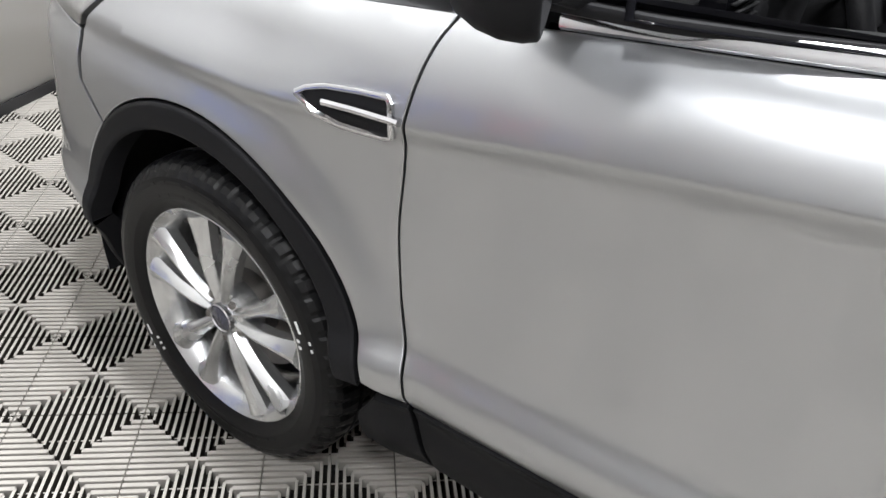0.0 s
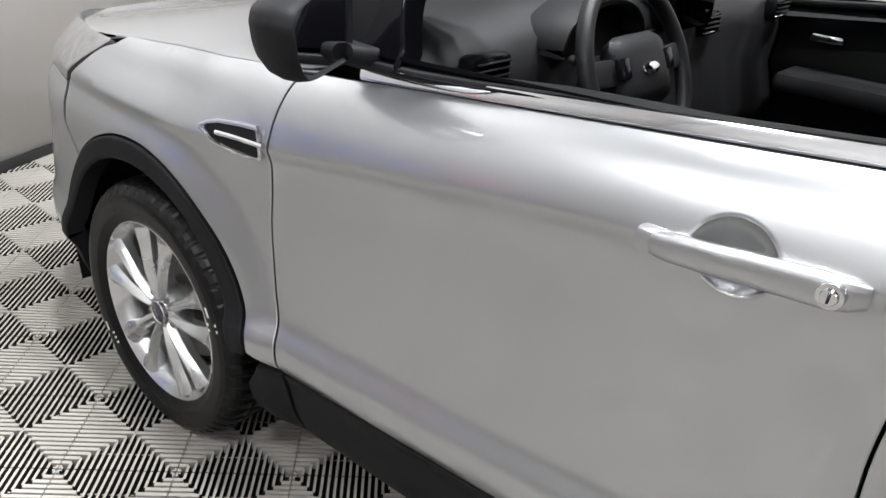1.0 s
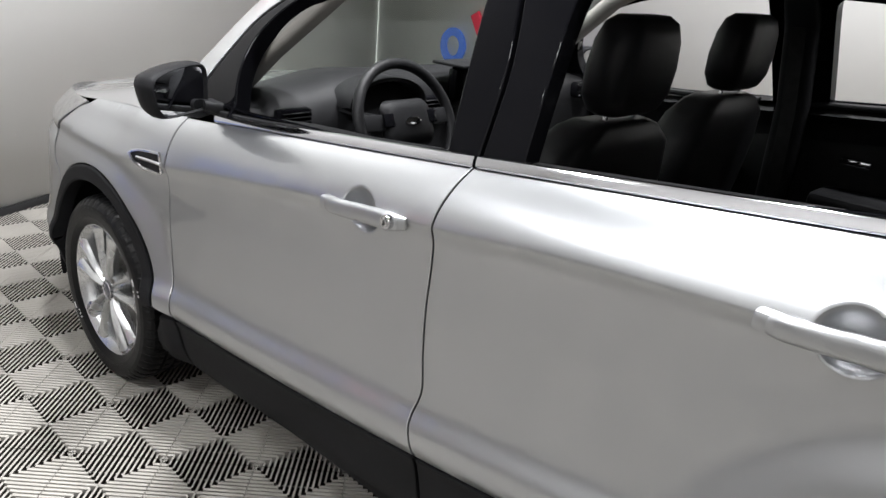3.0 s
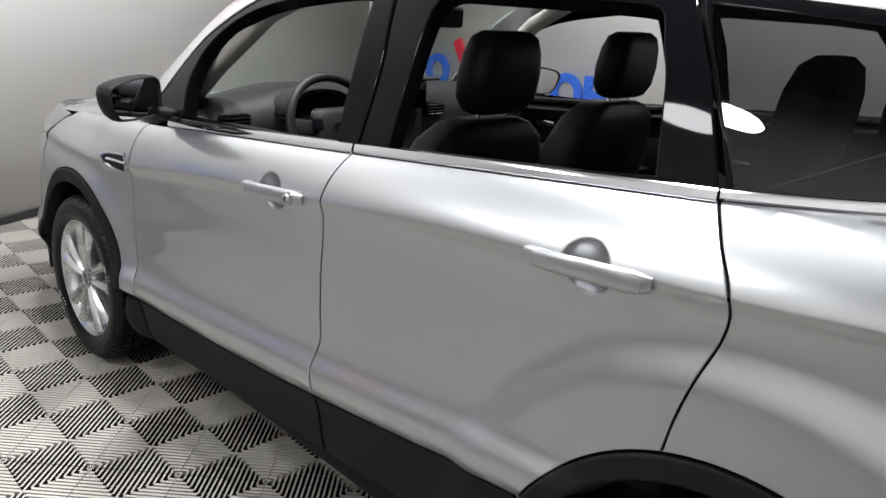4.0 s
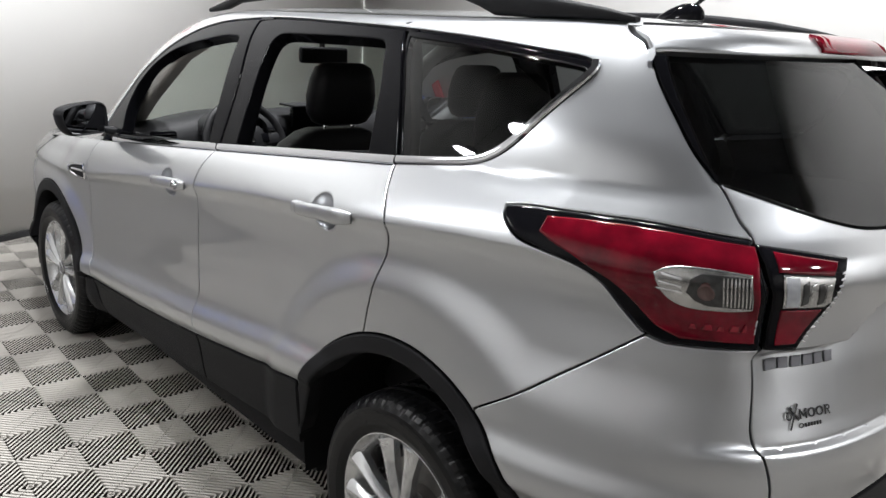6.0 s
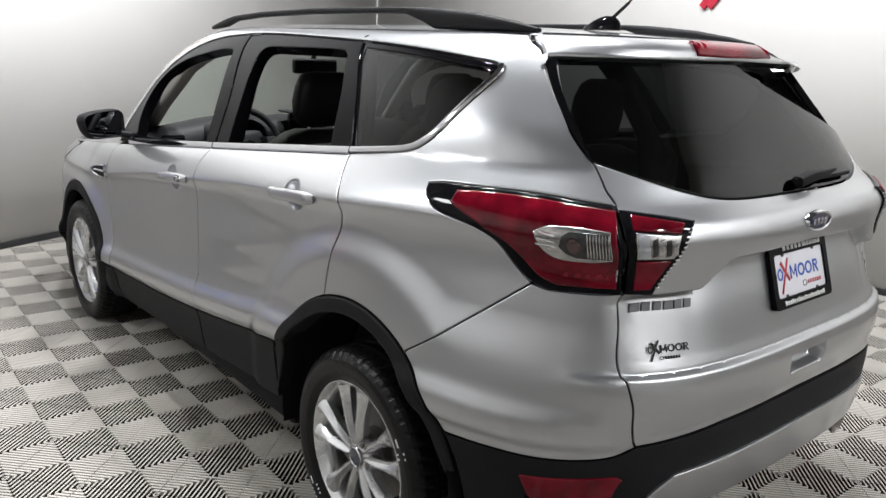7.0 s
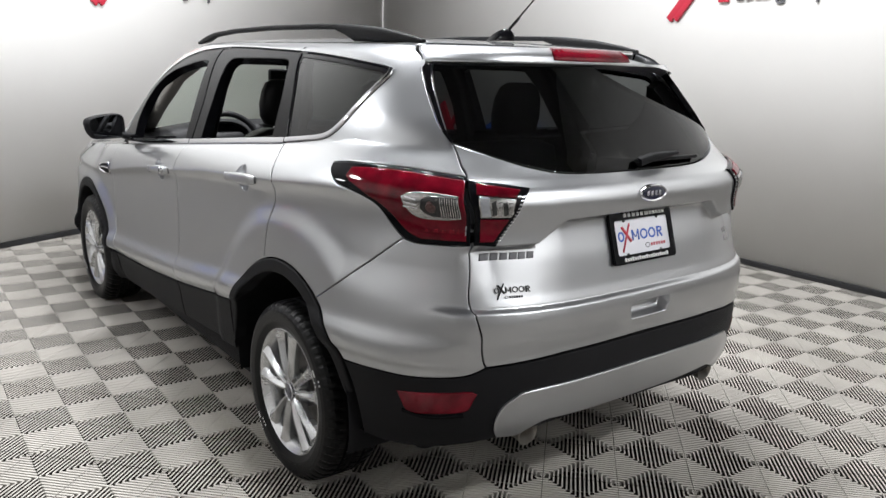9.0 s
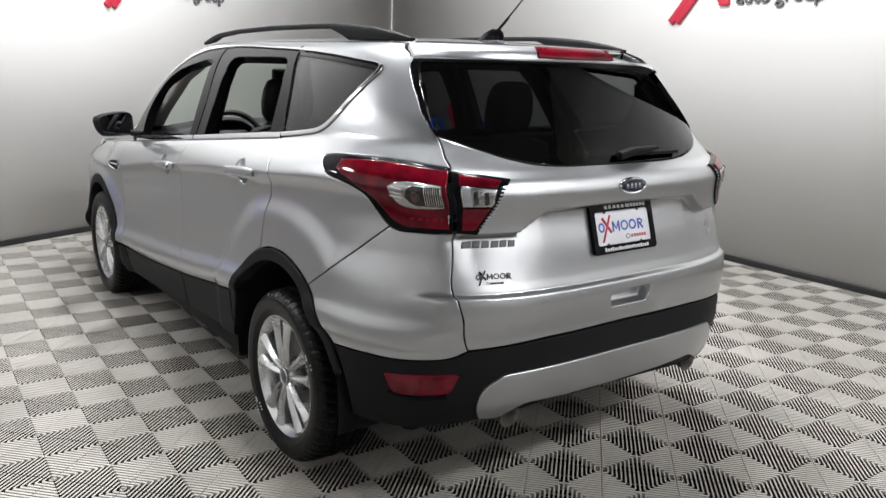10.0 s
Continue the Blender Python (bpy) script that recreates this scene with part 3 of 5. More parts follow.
part("headlining", bm, LINING, car, "pale grey roof lining")
ws = panel("windscreen", loop_of([(0.53, 1.06), (0.505, 1.2), (0.485, 1.33), (0.45, 1.42), (0.40, 1.5), (0.34, 1.56), (1.3, 1.597)], [(2.26, 1.56), (2.20, 1.5), (2.15, 1.42), (2.115, 1.33), (2.095, 1.2), (2.07, 1.06), (1.3, 1.05)]), GLASS_CLEAR, car, upper=True, off=-0.004, step=0.05)
ws.visible_shadow = False
vs, fs = [], []
us = np.concatenate([np.linspace(0.78, 1.4, 16), np.linspace(1.43, 2.6, 30)])
edge = skin(us, z_belt(skin(us, np.full(len(us), 0.95))[:, 1]))
cols = np.concatenate([np.linspace(0, 0.1, 5), np.linspace(0.16, 2 - 0.16, 22), np.linspace(1.9, 2, 5)])
for p in edge:
    for a in cols:
        k = abs(1 - a)
        vs.append((p[0] * (1 - a), p[1] + 0.0, p[2] + (0.055 * (1 - k ** 2.2)) * float(ease(2.2, 1.5, p[1])) + 0.02 * float(ease(1.2, 0.8, p[1])) * (1 - k ** 4)))
m = len(cols)
fs = [(i * m + k, i * m + k + 1, (i + 1) * m + k + 1, (i + 1) * m + k) for i in range(len(edge) - 1) for k in range(m - 1)]
bm = bmesh.new()
bv = [bm.verts.new(v) for v in vs]
for f in fs:
    bm.faces.new([bv[k] for k in f])
part("bonnet", bm, PAINT, car)
# nose
lamp = curve2([(1.612, 0.822), (1.75, 0.835), (1.95, 0.83), (2.08, 0.82)])
head = panel("headlamp", loop_of(lamp, [(2.09, 0.87)], curve2([(2.09, 0.905), (1.9, 0.935), (1.7, 0.952), (1.52, 0.955)]), curve2([(1.52, 0.945), (1.58, 0.88), (1.612, 0.826)])), LAMPCLEAR, car, off=0.002, label="clear headlamp with dark housing")
twin(head, car)
panel("front_bumper", loop_of([(1.61, 0.72), (1.607, 0.79), (1.612, 0.818)], lamp, [(2.15, 0.815), (2.15, 0.45), (3.05, 0.45), (3.05, 0.815)], [(5.2 - p[0], p[1]) for p in lamp][::-1], [(3.588, 0.818), (3.593, 0.79), (3.59, 0.72)], arc((5.2 - ARCH_F[0], ARCH_F[1], ARCH_F[2]), 134, 188), [(3.3, 0.25), (1.9, 0.25)], arc(ARCH_F, -8, 46)), PAINT, car)
panel("grille", loop_of([(2.15, 0.45), (3.05, 0.45), (3.05, 0.90), (2.15, 0.90)]), GLOSS, car, off=-0.006)
# sills and wheel-arch cladding
SILL = lambda u: 0.30 - 0.075 * u
both("sill_cladding", loop_of(clad_line(0.826, -0.221), [(-0.235, SILL(-0.23)), (0.805, SILL(0.8))]), CLAD, front_doors, off=0.005, label="black lower door cladding")
both("sill_cladding", loop_of(clad_line(-0.226, -0.915), [(-0.90, SILL(-0.9)), (-0.24, SILL(-0.24))]), CLAD, rear_doors, off=0.005, label="black lower door cladding")
both("sill_end", loop_of(clad_line(0.895, 0.831), [(0.81, SILL(0.8)), (0.955, SILL(0.95)), (0.945, 0.33)]), CLAD, [car, car], off=0.005, label="black sill end cap")
both("arch_cladding", loop_of(arc(ARCH_F, 168, -8), arc(ARCH_F, -8, 168, 0.386)), CLAD, [car, car], off=0.008, flange=0.05, edge=0.008, label="black wheel arch moulding")
both("arch_cladding", loop_of(arc(ARCH_R, 26, 150), [(-1.79, 0.50)], [(-1.755, 0.48)], arc(ARCH_R, 150, 14, 0.418), [(-0.905, 0.40), (-0.912, 0.56)]), CLAD, [car, car], off=0.008, flange=0.05, edge=0.008, label="black wheel arch moulding")
for c, r in ((ARCH_F, 0.425), (ARCH_R, 0.445)):
    for s in (-1, 1):
        bm = bmesh.new()
        rings = []
        for x in (0.915, 0.86, 0.56):
            rings.append([bm.verts.new((s * x, c[0] + r * math.cos(radians(a)), c[1] + r * math.sin(radians(a)))) for a in np.linspace(-12, 192, 40)])
        for p, q in zip(rings, rings[1:]):
            for k in range(39):
                bm.faces.new((p[k], p[k + 1], q[k + 1], q[k]))
        bm.faces.new(rings[-1])
        part("wheel_liner", bm, CLAD, car, "black moulded wheel arch liner")
part("underbody", box_bm((-0.74, -1.95, 0.30), (0.74, -1.72, 0.42), 0.03), CLAD, car)
part("underbody", box_bm((-0.54, -1.72, 0.20), (0.54, 2.0, 0.34), 0.03), CLAD, car)
part("underbody", box_bm((-0.86, -0.88, 0.22), (0.86, 0.86, 0.34), 0.03), CLAD, car)

# window frames
F_OPEN = curve2([(0.318, 1.088), (0.355, 1.20), (0.362, 1.30), (0.325, 1.385), (0.246, 1.448), (0.122, 1.487), (-0.02, 1.509), (-0.115, 1.512)]) + [(-0.130, 1.505), (-0.166, 1.162), (-0.10, 1.152), (0.1, 1.130)]
both("window_frame", loop_of(cut(DLO, 0, 0.572)[::-1], belt_line(0.43, -0.253, 0.012), curve2([(-0.253, 1.15), (-0.249, 1.35), (-0.19, 1.572)])), GLOSS, front_doors, upper=True, off=-0.003, holes=[loop_of(F_OPEN)], flange=0.045, edge=0.004, label="gloss black window frame", fair=True)
R_OPEN = curve2([(-0.352, 1.42), (-0.354, 1.49), (-0.372, 1.518), (-0.41, 1.529), (-0.52, 1.531), (-0.72, 1.533), (-0.87, 1.532), (-0.918, 1.524), (-0.938, 1.50), (-0.952, 1.47), (-0.985, 1.40), (-1.03, 1.252)]) + [(-0.7, 1.207), (-0.362, 1.172)]
both("window_frame", loop_of(curve2([(-0.257, 1.15), (-0.253, 1.35), (-0.196, 1.572)]), cut(DLO, 0.58, 0.745), curve2([(-0.974, 1.562), (-1.067, 1.424), (-1.158, 1.246)]), belt_line(-1.158, -0.257, 0.012)), GLOSS, rear_doors, upper=True, off=-0.003, holes=[loop_of(R_OPEN)], flange=0.045, edge=0.004, label="gloss black window frame", fair=True)
Q_OPEN = curve2([(-1.015, 1.541), (-1.285, 1.527), (-1.5, 1.510), (-1.585, 1.503), (-1.615, 1.495), (-1.62, 1.478), (-1.565, 1.405), (-1.52, 1.352), (-1.47, 1.312), (-1.41, 1.290), (-1.18, 1.256)]) + [(-1.075, 1.43)]
a, b = both("quarter_frame", loop_of(cut(DLO, 0.735, 1), QUARTER_LOW[::-1], curve2([(-1.166, 1.246), (-1.073, 1.424), (-0.98, 1.564)])), GLOSS, [car, car], upper=True, off=-0.003, holes=[loop_of(Q_OPEN)], edge=0.004, label="gloss black quarter window surround", fair=True)
for o in both("quarter_window", loop_of(Q_OPEN), GLASS_DARK, [car, car], upper=True, off=-0.005, gap=-0.004, step=0.04, flange=0.004, fair=True):
    o.visible_shadow = False


def ribbon(name, pts, half, height, mat, parents, upper=True, off=0.002, label=""):
    """A moulding laid along a line on the skin."""
    uz = np.array(pts)
    P, n = lift(uz, upper, off)
    prof = [(-half, 0), (-half * 0.75, height * 0.8), (0, height), (half * 0.75, height * 0.8), (half, 0), (0, -0.004)]
    ob = part(name, sweep(P, prof, ups=n), mat, parents[0], label)
    return ob, twin(ob, parents[1])


ribbon("belt_moulding", belt_line(0.69, -0.249, 0.009, 40), 0.0125, 0.006, CHROME, front_doors, False, label="chrome belt moulding")
ribbon("belt_moulding", belt_line(-0.257, -1.157, 0.009, 40), 0.0125, 0.006, CHROME, rear_doors, label="chrome belt moulding")
ribbon("quarter_moulding", [(p[0] + 0.004, p[1] + 0.007) for p in QUARTER_LOW], 0.010, 0.006, CHROME, [car, car], label="chrome quarter window moulding")

# tail lamps
for o in both("tail_lamp", loop_of(LAMP_TOP, [(-2.130, 1.13), (-2.136, 1.012), (-1.965, 1.012)], LAMP_LOW[::-1]), GLOSS, [car, car], off=0.006, step=0.014, edge=0.006, label="red and clear tail lamp in a black housing"):
    pass
tl = [o for o in car.children if o.name.startswith("tail_lamp")]
a, b = both("red_lens", loop_of(curve2([(-1.690, 1.208), (-1.80, 1.215), (-1.93, 1.214), (-2.112, 1.199)]), [(-2.120, 1.028), (-1.985, 1.028)], curve2([(-1.972, 1.032), (-1.938, 1.048), (-1.895, 1.086), (-1.845, 1.124), (-1.785, 1.150), (-1.73, 1.166), (-1.690, 1.180)])), LAMPRED, tl, off=0.010, step=0.014, edge=0.004, gap=0, label="red lens", crown=0.004)
clear = loop_of(curve2([(-1.93, 1.150), (-1.96, 1.162), (-2.02, 1.164), (-2.098, 1.158)]), [(-2.102, 1.098)], curve2([(-2.06, 1.092), (-2.0, 1.092), (-1.965, 1.10), (-1.945, 1.118), (-1.93, 1.150)]))
both("clear_lens", clear, LAMPCLEAR, tl, off=0.0155, step=0.012, edge=0.003, gap=0, label="ribbed clear reversing lens")
both("reflector_bowl", loop_of([(-1.985, 1.128), (-1.998, 1.112), (-2.02, 1.102), (-2.099, 1.102), (-2.096, 1.153), (-2.01, 1.155), (-1.992, 1.146)]), SMOKE, tl, off=0.0172, gap=0, edge=0.002, flange=0.004, label="dark faceted lamp bowl")
both("indicator_bulb", loop_of([(-2.018 + 0.016 * math.cos(q), 1.129 + 0.016 * math.sin(q)) for q in np.linspace(0, 2 * math.pi, 18, endpoint=False)]), AMBER, tl, off=0.0186, gap=0, edge=0.004, flange=0.004, label="dim indicator bulb", crown=0.003)
for k in range(8):
    both("bowl_rib", loop_of([(-2.046 - 0.0066 * k, 1.105), (-2.049 - 0.0066 * k, 1.105), (-2.049 - 0.0066 * k, 1.1515), (-2.046 - 0.0066 * k, 1.1515)], d=0.012), LAMPCLEAR, tl, off=0.0186, gap=0, edge=0.0008, flange=0.003)
for k in range(3):
    both("step_rib", loop_of([(-1.936 - 0.004 * k, 1.128 + 0.0098 * k), (-1.978, 1.124 + 0.0098 * k), (-1.978, 1.128 + 0.0098 * k), (-1.934 - 0.004 * k, 1.132 + 0.0098 * k)], d=0.012), CHROME, tl, off=0.0172, gap=0, edge=0.0008, flange=0.003)
# small brighter red panels, glints painted on the lower lens
for k, (u0, w0, h0) in enumerate(((-1.996, 0.014, 0.010), (-2.020, 0.018, 0.012), (-2.046, 0.013, 0.010), (-2.068, 0.018, 0.013), (-2.090, 0.010, 0.016))):
    both("reflex_facet", loop_of([(u0, 1.052), (u0 - w0, 1.052), (u0 - w0 + 0.003, 1.052 + h0), (u0 - 0.004, 1.052 + h0)], d=0.01), GLINTRED, tl, off=0.0150, gap=0, edge=0.001, flange=0.003)
for z0 in (1.046, 1.062):
    both("end_mark", loop_of([(-2.113, z0), (-2.119, z0), (-2.119, z0 + 0.013), (-2.113, z0 + 0.013)], d=0.01), LENSGREY, tl, off=0.009, gap=0, edge=0.0008, flange=0.003)
gl_top = curve2([(-2.114, 1.207), (-2.22, 1.197), (-2.325, 1.184)])
a = panel("tail_lamp", loop_of(gl_top, [(-2.312, 1.165), (-2.212, 1.013), (-2.142, 1.013), (-2.1365, 1.13)]), GLOSS, gate, off=0.008, edge=0.006, step=0.014, label="inner tail lamp on the tailgate")
b = twin(a, gate)
gl = [a, b]
both("red_lens", loop_of([(-2.146, 1.192), (-2.285, 1.176), (-2.27, 1.156), (-2.150, 1.164)]), LAMPRED, gl, off=0.0115, gap=0, edge=0.003)
both("red_lens", loop_of([(-2.158, 1.098), (-2.245, 1.098), (-2.202, 1.028), (-2.160, 1.026)]), LAMPRED, gl, off=0.0115, gap=0, edge=0.003)
both("clear_lens", loop_of([(-2.158, 1.160), (-2.272, 1.153), (-2.25, 1.104), (-2.158, 1.103)]), LAMPCLEAR, gl, off=0.0125, gap=0, edge=0.003)
both("frosted_panel", loop_of([(-2.162, 1.156), (-2.188, 1.155), (-2.188, 1.108), (-2.162, 1.108)]), LENSGREY, gl, off=0.0142, gap=0, edge=0.001, flange=0.003)
for k in range(4):
    both("reflector_facet", loop_of([(-2.193 - 0.017 * k, 1.110), (-2.207 - 0.017 * k, 1.114), (-2.209 - 0.017 * k, 1.150 - 0.002 * k), (-2.195 - 0.017 * k, 1.144)]), SMOKE if k % 2 == 0 else LAMPCLEAR, gl, off=0.0145, gap=0, edge=0.002, flange=0.004)
for k in range(14):
    zc = 1.030 + 0.0098 * k
    both("lens_rib", loop_of([(-2.213 - 0.0060 * k, zc), (-2.224 - 0.0060 * k, zc), (-2.226 - 0.0060 * k, zc + 0.004), (-2.215 - 0.0060 * k, zc + 0.004)], d=0.02), CHROME, gl, off=0.010, gap=0, edge=0.001, flange=0.004)
a, b = both("reflector", loop_of(curve2([(-1.955, 0.553), (-2.06, 0.562), (-2.165, 0.57), (-2.193, 0.562)]), curve2([(-2.18, 0.535), (-2.158, 0.502), (-2.06, 0.490), (-1.99, 0.487), (-1.966, 0.525), (-1.955, 0.553)])), LAMPRED, [car, car], off=0.006, gap=0, edge=0.004, label="red bumper reflector")
ribbon("reflector_trim", curve2([(-1.97, 0.49), (-2.05, 0.478), (-2.155, 0.489)]), 0.006, 0.006, GLOSS, [car, car], False, 0.003)
# ---- wheels ----
def tyre_bm(n=324):
    prof = [(0.228, -0.092), (0.236, -0.100), (0.246, -0.108), (0.262, -0.1155), (0.278, -0.1185), (0.292, -0.1185), (0.306, -0.115), (0.318, -0.108), (0.327, -0.099), (0.333, -0.088), (0.3365, -0.073)]
    flat = [(0.3375, -0.062), (0.3375, -0.048), (0.329, -0.046), (0.329, -0.038), (0.338, -0.036), (0.3385, -0.012), (0.330, -0.010), (0.330, 0.0)]
    half = prof + flat
    full = half + [(r, -a) for r, a in half[::-1][1:]]
    bm, rings = bmesh.new(), []
    for r, a in full:
        ring = []
        for k in range(n):
            d = 0.0
            if abs(a) > 0.084 and r > 0.315:
                d = 0.0038 if k % 6 in (0, 1) else 0.0
            elif 0.05 < abs(a) <= 0.084:
                d = 0.0055 if k % 6 in (1, 2) else 0.0
            elif 0.03 > abs(a) > 0.01:
                d = 0.008 if k % 6 == 4 else 0.0
            an = 2 * math.pi * (k + 18 * a / 0.12 * 0.12) / n
            ring.append(bm.verts.new((a, (r - d) * math.cos(an), (r - d) * math.sin(an))))
        rings.append(ring)
    for p, q in zip(rings, rings[1:]):
        for k in range(n):
            bm.faces.new((p[k], p[(k + 1) % n], q[(k + 1) % n], q[k]))
    return bm


def ring_bar(r0, r1, a0, a1, x, thick, n=5):
    """A short raised bar on the tyre's flank."""
    bm = bmesh.new()
    lo, hi = [], []
    for k in range(n):
        a = radians(a0 + (a1 - a0) * k / (n - 1))
        lo.append([bm.verts.new((x(r) + t, r * math.cos(a), r * math.sin(a))) for r in (r0, r1) for t in (0.001, -thick)])
    for p, q in zip(lo, lo[1:]):
        for i, j in ((0, 1), (1, 3), (3, 2), (2, 0)):
            bm.faces.new((p[i], p[j], q[j], q[i]))
    bm.faces.new((lo[0][0], lo[0][1], lo[0][3], lo[0][2]))
    bm.faces.new((lo[-1][2], lo[-1][3], lo[-1][1], lo[-1][0]))
    return bm


def merge(parts):
    bm = bmesh.new()
    for b in parts:
        me = bpy.data.meshes.new("tmp")
        b.to_mesh(me)
        b.free()
        bm.from_mesh(me)
        bpy.data.meshes.remove(me)
    return bm


def spoke_bm(a_hub, a_rim):
    """One tapered spoke with a raised ridge, from hub to rim; outward is -x."""
    secs = []
    for k in range(9):
        t = k / 8
        r = 0.040 + 0.183 * t
        a = radians(a_hub + (a_rim - a_hub) * (t ** 0.8))
        w = 0.0125 + 0.006 * t + 0.016 * max(0, t - 0.55) ** 1.5 / 0.3
        x = -0.092 - 0.012 * math.sin(math.pi * min(1, t * 1.05)) * (1 - t) - 0.010 * t ** 2
        c, s = math.cos(a), math.sin(a)
        ring = []
        for side, dx in ((-1.0, 0.034), (-1.0, 0.013), (-0.62, 0.003), (-0.16, -0.0045), (0.16, -0.0045), (0.62, 0.003), (1.0, 0.013), (1.0, 0.034)):
            ring.append((x + dx, r * c - side * w * s, r * s + side * w * c))
        secs.append(ring)
    return blob(secs)


def build_wheel(parent):
    w = new("wheel")
    w.parent = parent
    part("tyre", tyre_bm(), RUBBER, w, "black road tyre with blocky tread", angle=14)
    face = lambda r: -float(np.interp(r, [0.246, 0.262, 0.278, 0.292, 0.306, 0.318], [0.108, 0.1155, 0.1185, 0.1185, 0.115, 0.108]))
    tagged(part("sidewall_lettering", merge([ring_bar(0.268, 0.298, a, a + 3.2 + 1.5 * (k % 3), face, 0.0012) for k, a in enumerate(list(range(60, 118, 6)) + list(range(232, 290, 6)))]), RUBBER, w, "raised black sidewall lettering"), kind="stuff")
    tagged(part("sidewall_mark", merge([ring_bar(0.262, 0.300, a, a + 1.3, face, 0.0014) for a in (-42, -39, -36, 160, 163)] + [ring_bar(0.278, 0.284, a, a + 5, face, 0.0014) for a in (-33, 152)]), WHITEMARK, w, "faded white sidewall stripes"), kind="stuff")
    rim = [(0.218, 0.09), (0.222, 0.05), (0.205, 0.02), (0.200, -0.04), (0.208, -0.078), (0.219, -0.090), (0.228, -0.098), (0.235, -0.104), (0.238, -0.103), (0.238, -0.096), (0.229, -0.090)]
    part("rim", lathe(rim, 96), ALLOY, w, "silver alloy rim")
    for k in range(5):
        for s in (-1, 1):
            part("spoke", spoke_bm(90 + 72 * k + s * 15, 90 + 72 * k + s * 13.5), ALLOY, w, angle=14)
    part("hub", lathe([(0.001, -0.088), (0.052, -0.090), (0.060, -0.086), (0.066, -0.070), (0.07, -0.03)], 60), ALLOY, w)
    part("centre_cap", lathe([(0.0005, -0.101), (0.024, -0.100), (0.0275, -0.098), (0.0285, -0.088)], 40), BADGEBLUE, w, "dark blue round centre cap")
    part("cap_ring", lathe([(0.0278, -0.0985), (0.0295, -0.1005), (0.0315, -0.0985), (0.032, -0.086)], 40), CHROME, w)
    for k in range(5):
        a = radians(54 + 72 * k)
        part("lug_nut", lathe([(0.0005, -0.0945), (0.0065, -0.0945), (0.0085, -0.092), (0.009, -0.080)], 6, m=Matrix.Translation((0, 0.052 * math.cos(a), 0.052 * math.sin(a)))), DARKMETAL, w)
    part("brake_disc", lathe([(0.06, -0.03), (0.07, -0.042), (0.075, -0.012), (0.152, -0.012), (0.152, 0.012), (0.06, 0.012)], 64), DARKMETAL, w, "worn steel brake disc")
    part("brake_caliper", box_bm((-0.045, 0.085, -0.06), (0.04, 0.165, 0.06), 0.012), DARKMETAL, w)
    part("wheel_back", lathe([(0.001, 0.035), (0.19, 0.04), (0.198, 0.03)], 40), CLAD, w)
    return w


wheel = build_wheel(car)
wheel.matrix_basis = pose(-0.828, 1.33, 0.33)
for m in (pose(-0.812, -1.345, 0.338, -8), pose(0.828, 1.33, 0.33, 0, 0, 180), pose(0.812, -1.345, 0.338, 30, 0, 180)):
    copy_thing(wheel, m)
# ---- fittings on the car ----
def u_at(x, z):
    """Where on the skin's run round the rear a point lies x from the middle (x negative: left)."""
    us = np.linspace(-2.9, -1.9, 400)
    xs = surf(us, np.full(400, z))[:, 0]
    u = float(np.interp(abs(x), -xs, us))
    return u if x <= 0 else -5.8 - u


def on_skin(u, z, off=0.0, upper=False):
    P, n = lift(np.array([[u, z]]), upper, off)
    return Vector(P[0]), Vector(n[0])


def rear_patch(x0, x1, z0, z1, n=5):
    """Outline of a small plate on the rear between two distances from the middle."""
    xs = np.linspace(x0, x1, n)
    return loop_of([(u_at(x, z1), z1) for x in xs] + [(u_at(x, z0), z0) for x in xs[::-1]], d=0.02)


# door handles
def handle(parent, y0, y1, lock):
    h = new("door_handle")
    h.parent = parent
    pts, prof = [], []
    n = 15
    for k in range(n):
        t = k / (n - 1)
        y = y0 + (y1 - y0) * t
        z = float(z_crease(y)) - 0.006 + 0.004 * math.sin(math.pi * t)
        base = float(surf(np.array([y0 if t < 0.5 else y1]), np.array([z]))[0, 0])
        end = min(t, 1 - t) / 0.16
        lift_off = 0.012 + 0.013 * min(1, end) ** 0.6 if end < 1 else 0.025 + 0.006 * math.sin(math.pi * (t - 0.16) / 0.68)
        hz, hx = 0.0175 + 0.004 * t, 0.011
        if t in (0, 1):
            hz, hx = hz * 0.62, hx * 0.4
        elif end < 0.5:
            hz *= 0.85
        x = base - lift_off + 0.010
        pts.append((x, y, z))
        prof.append([(hx * math.copysign(abs(math.cos(a)) ** 0.6, math.cos(a)), hz * math.copysign(abs(math.sin(a)) ** 0.7, math.sin(a))) for a in np.linspace(0, 2 * math.pi, 16, endpoint=False)])
    part("grip", sweep(pts, prof), PAINT, h, "silver painted pull grip", angle=60)
    for y in (y0 + (y1 - y0) * 0.07, y0 + (y1 - y0) * 0.86):
        z = float(z_crease(y)) - 0.005
        b = float(surf(np.array([y]), np.array([z]))[0, 0])
        part("mount", box_bm((b - 0.020, y - 0.026, z - 0.0165), (b + 0.012, y + 0.026, z + 0.0165), 0.008), PAINT, h)
    if lock:
        y, z = -0.113, float(z_crease(-0.113)) - 0.003
        b = float(surf(np.array([y]), np.array([z]))[0, 0])
        part("lock_cylinder", lathe([(0.0005, -0.034), (0.0085, -0.034), (0.010, -0.031), (0.0145, -0.031), (0.0155, -0.027), (0.0155, -0.01)], 28, m=Matrix.Translation((b, y, z))), CHROME, h, "chrome key lock")
        part("key_slot", box_bm((b - 0.0355, y - 0.0015, z - 0.006), (b - 0.0335, y + 0.0015, z + 0.006)), BLACKMARK, h)
    return h


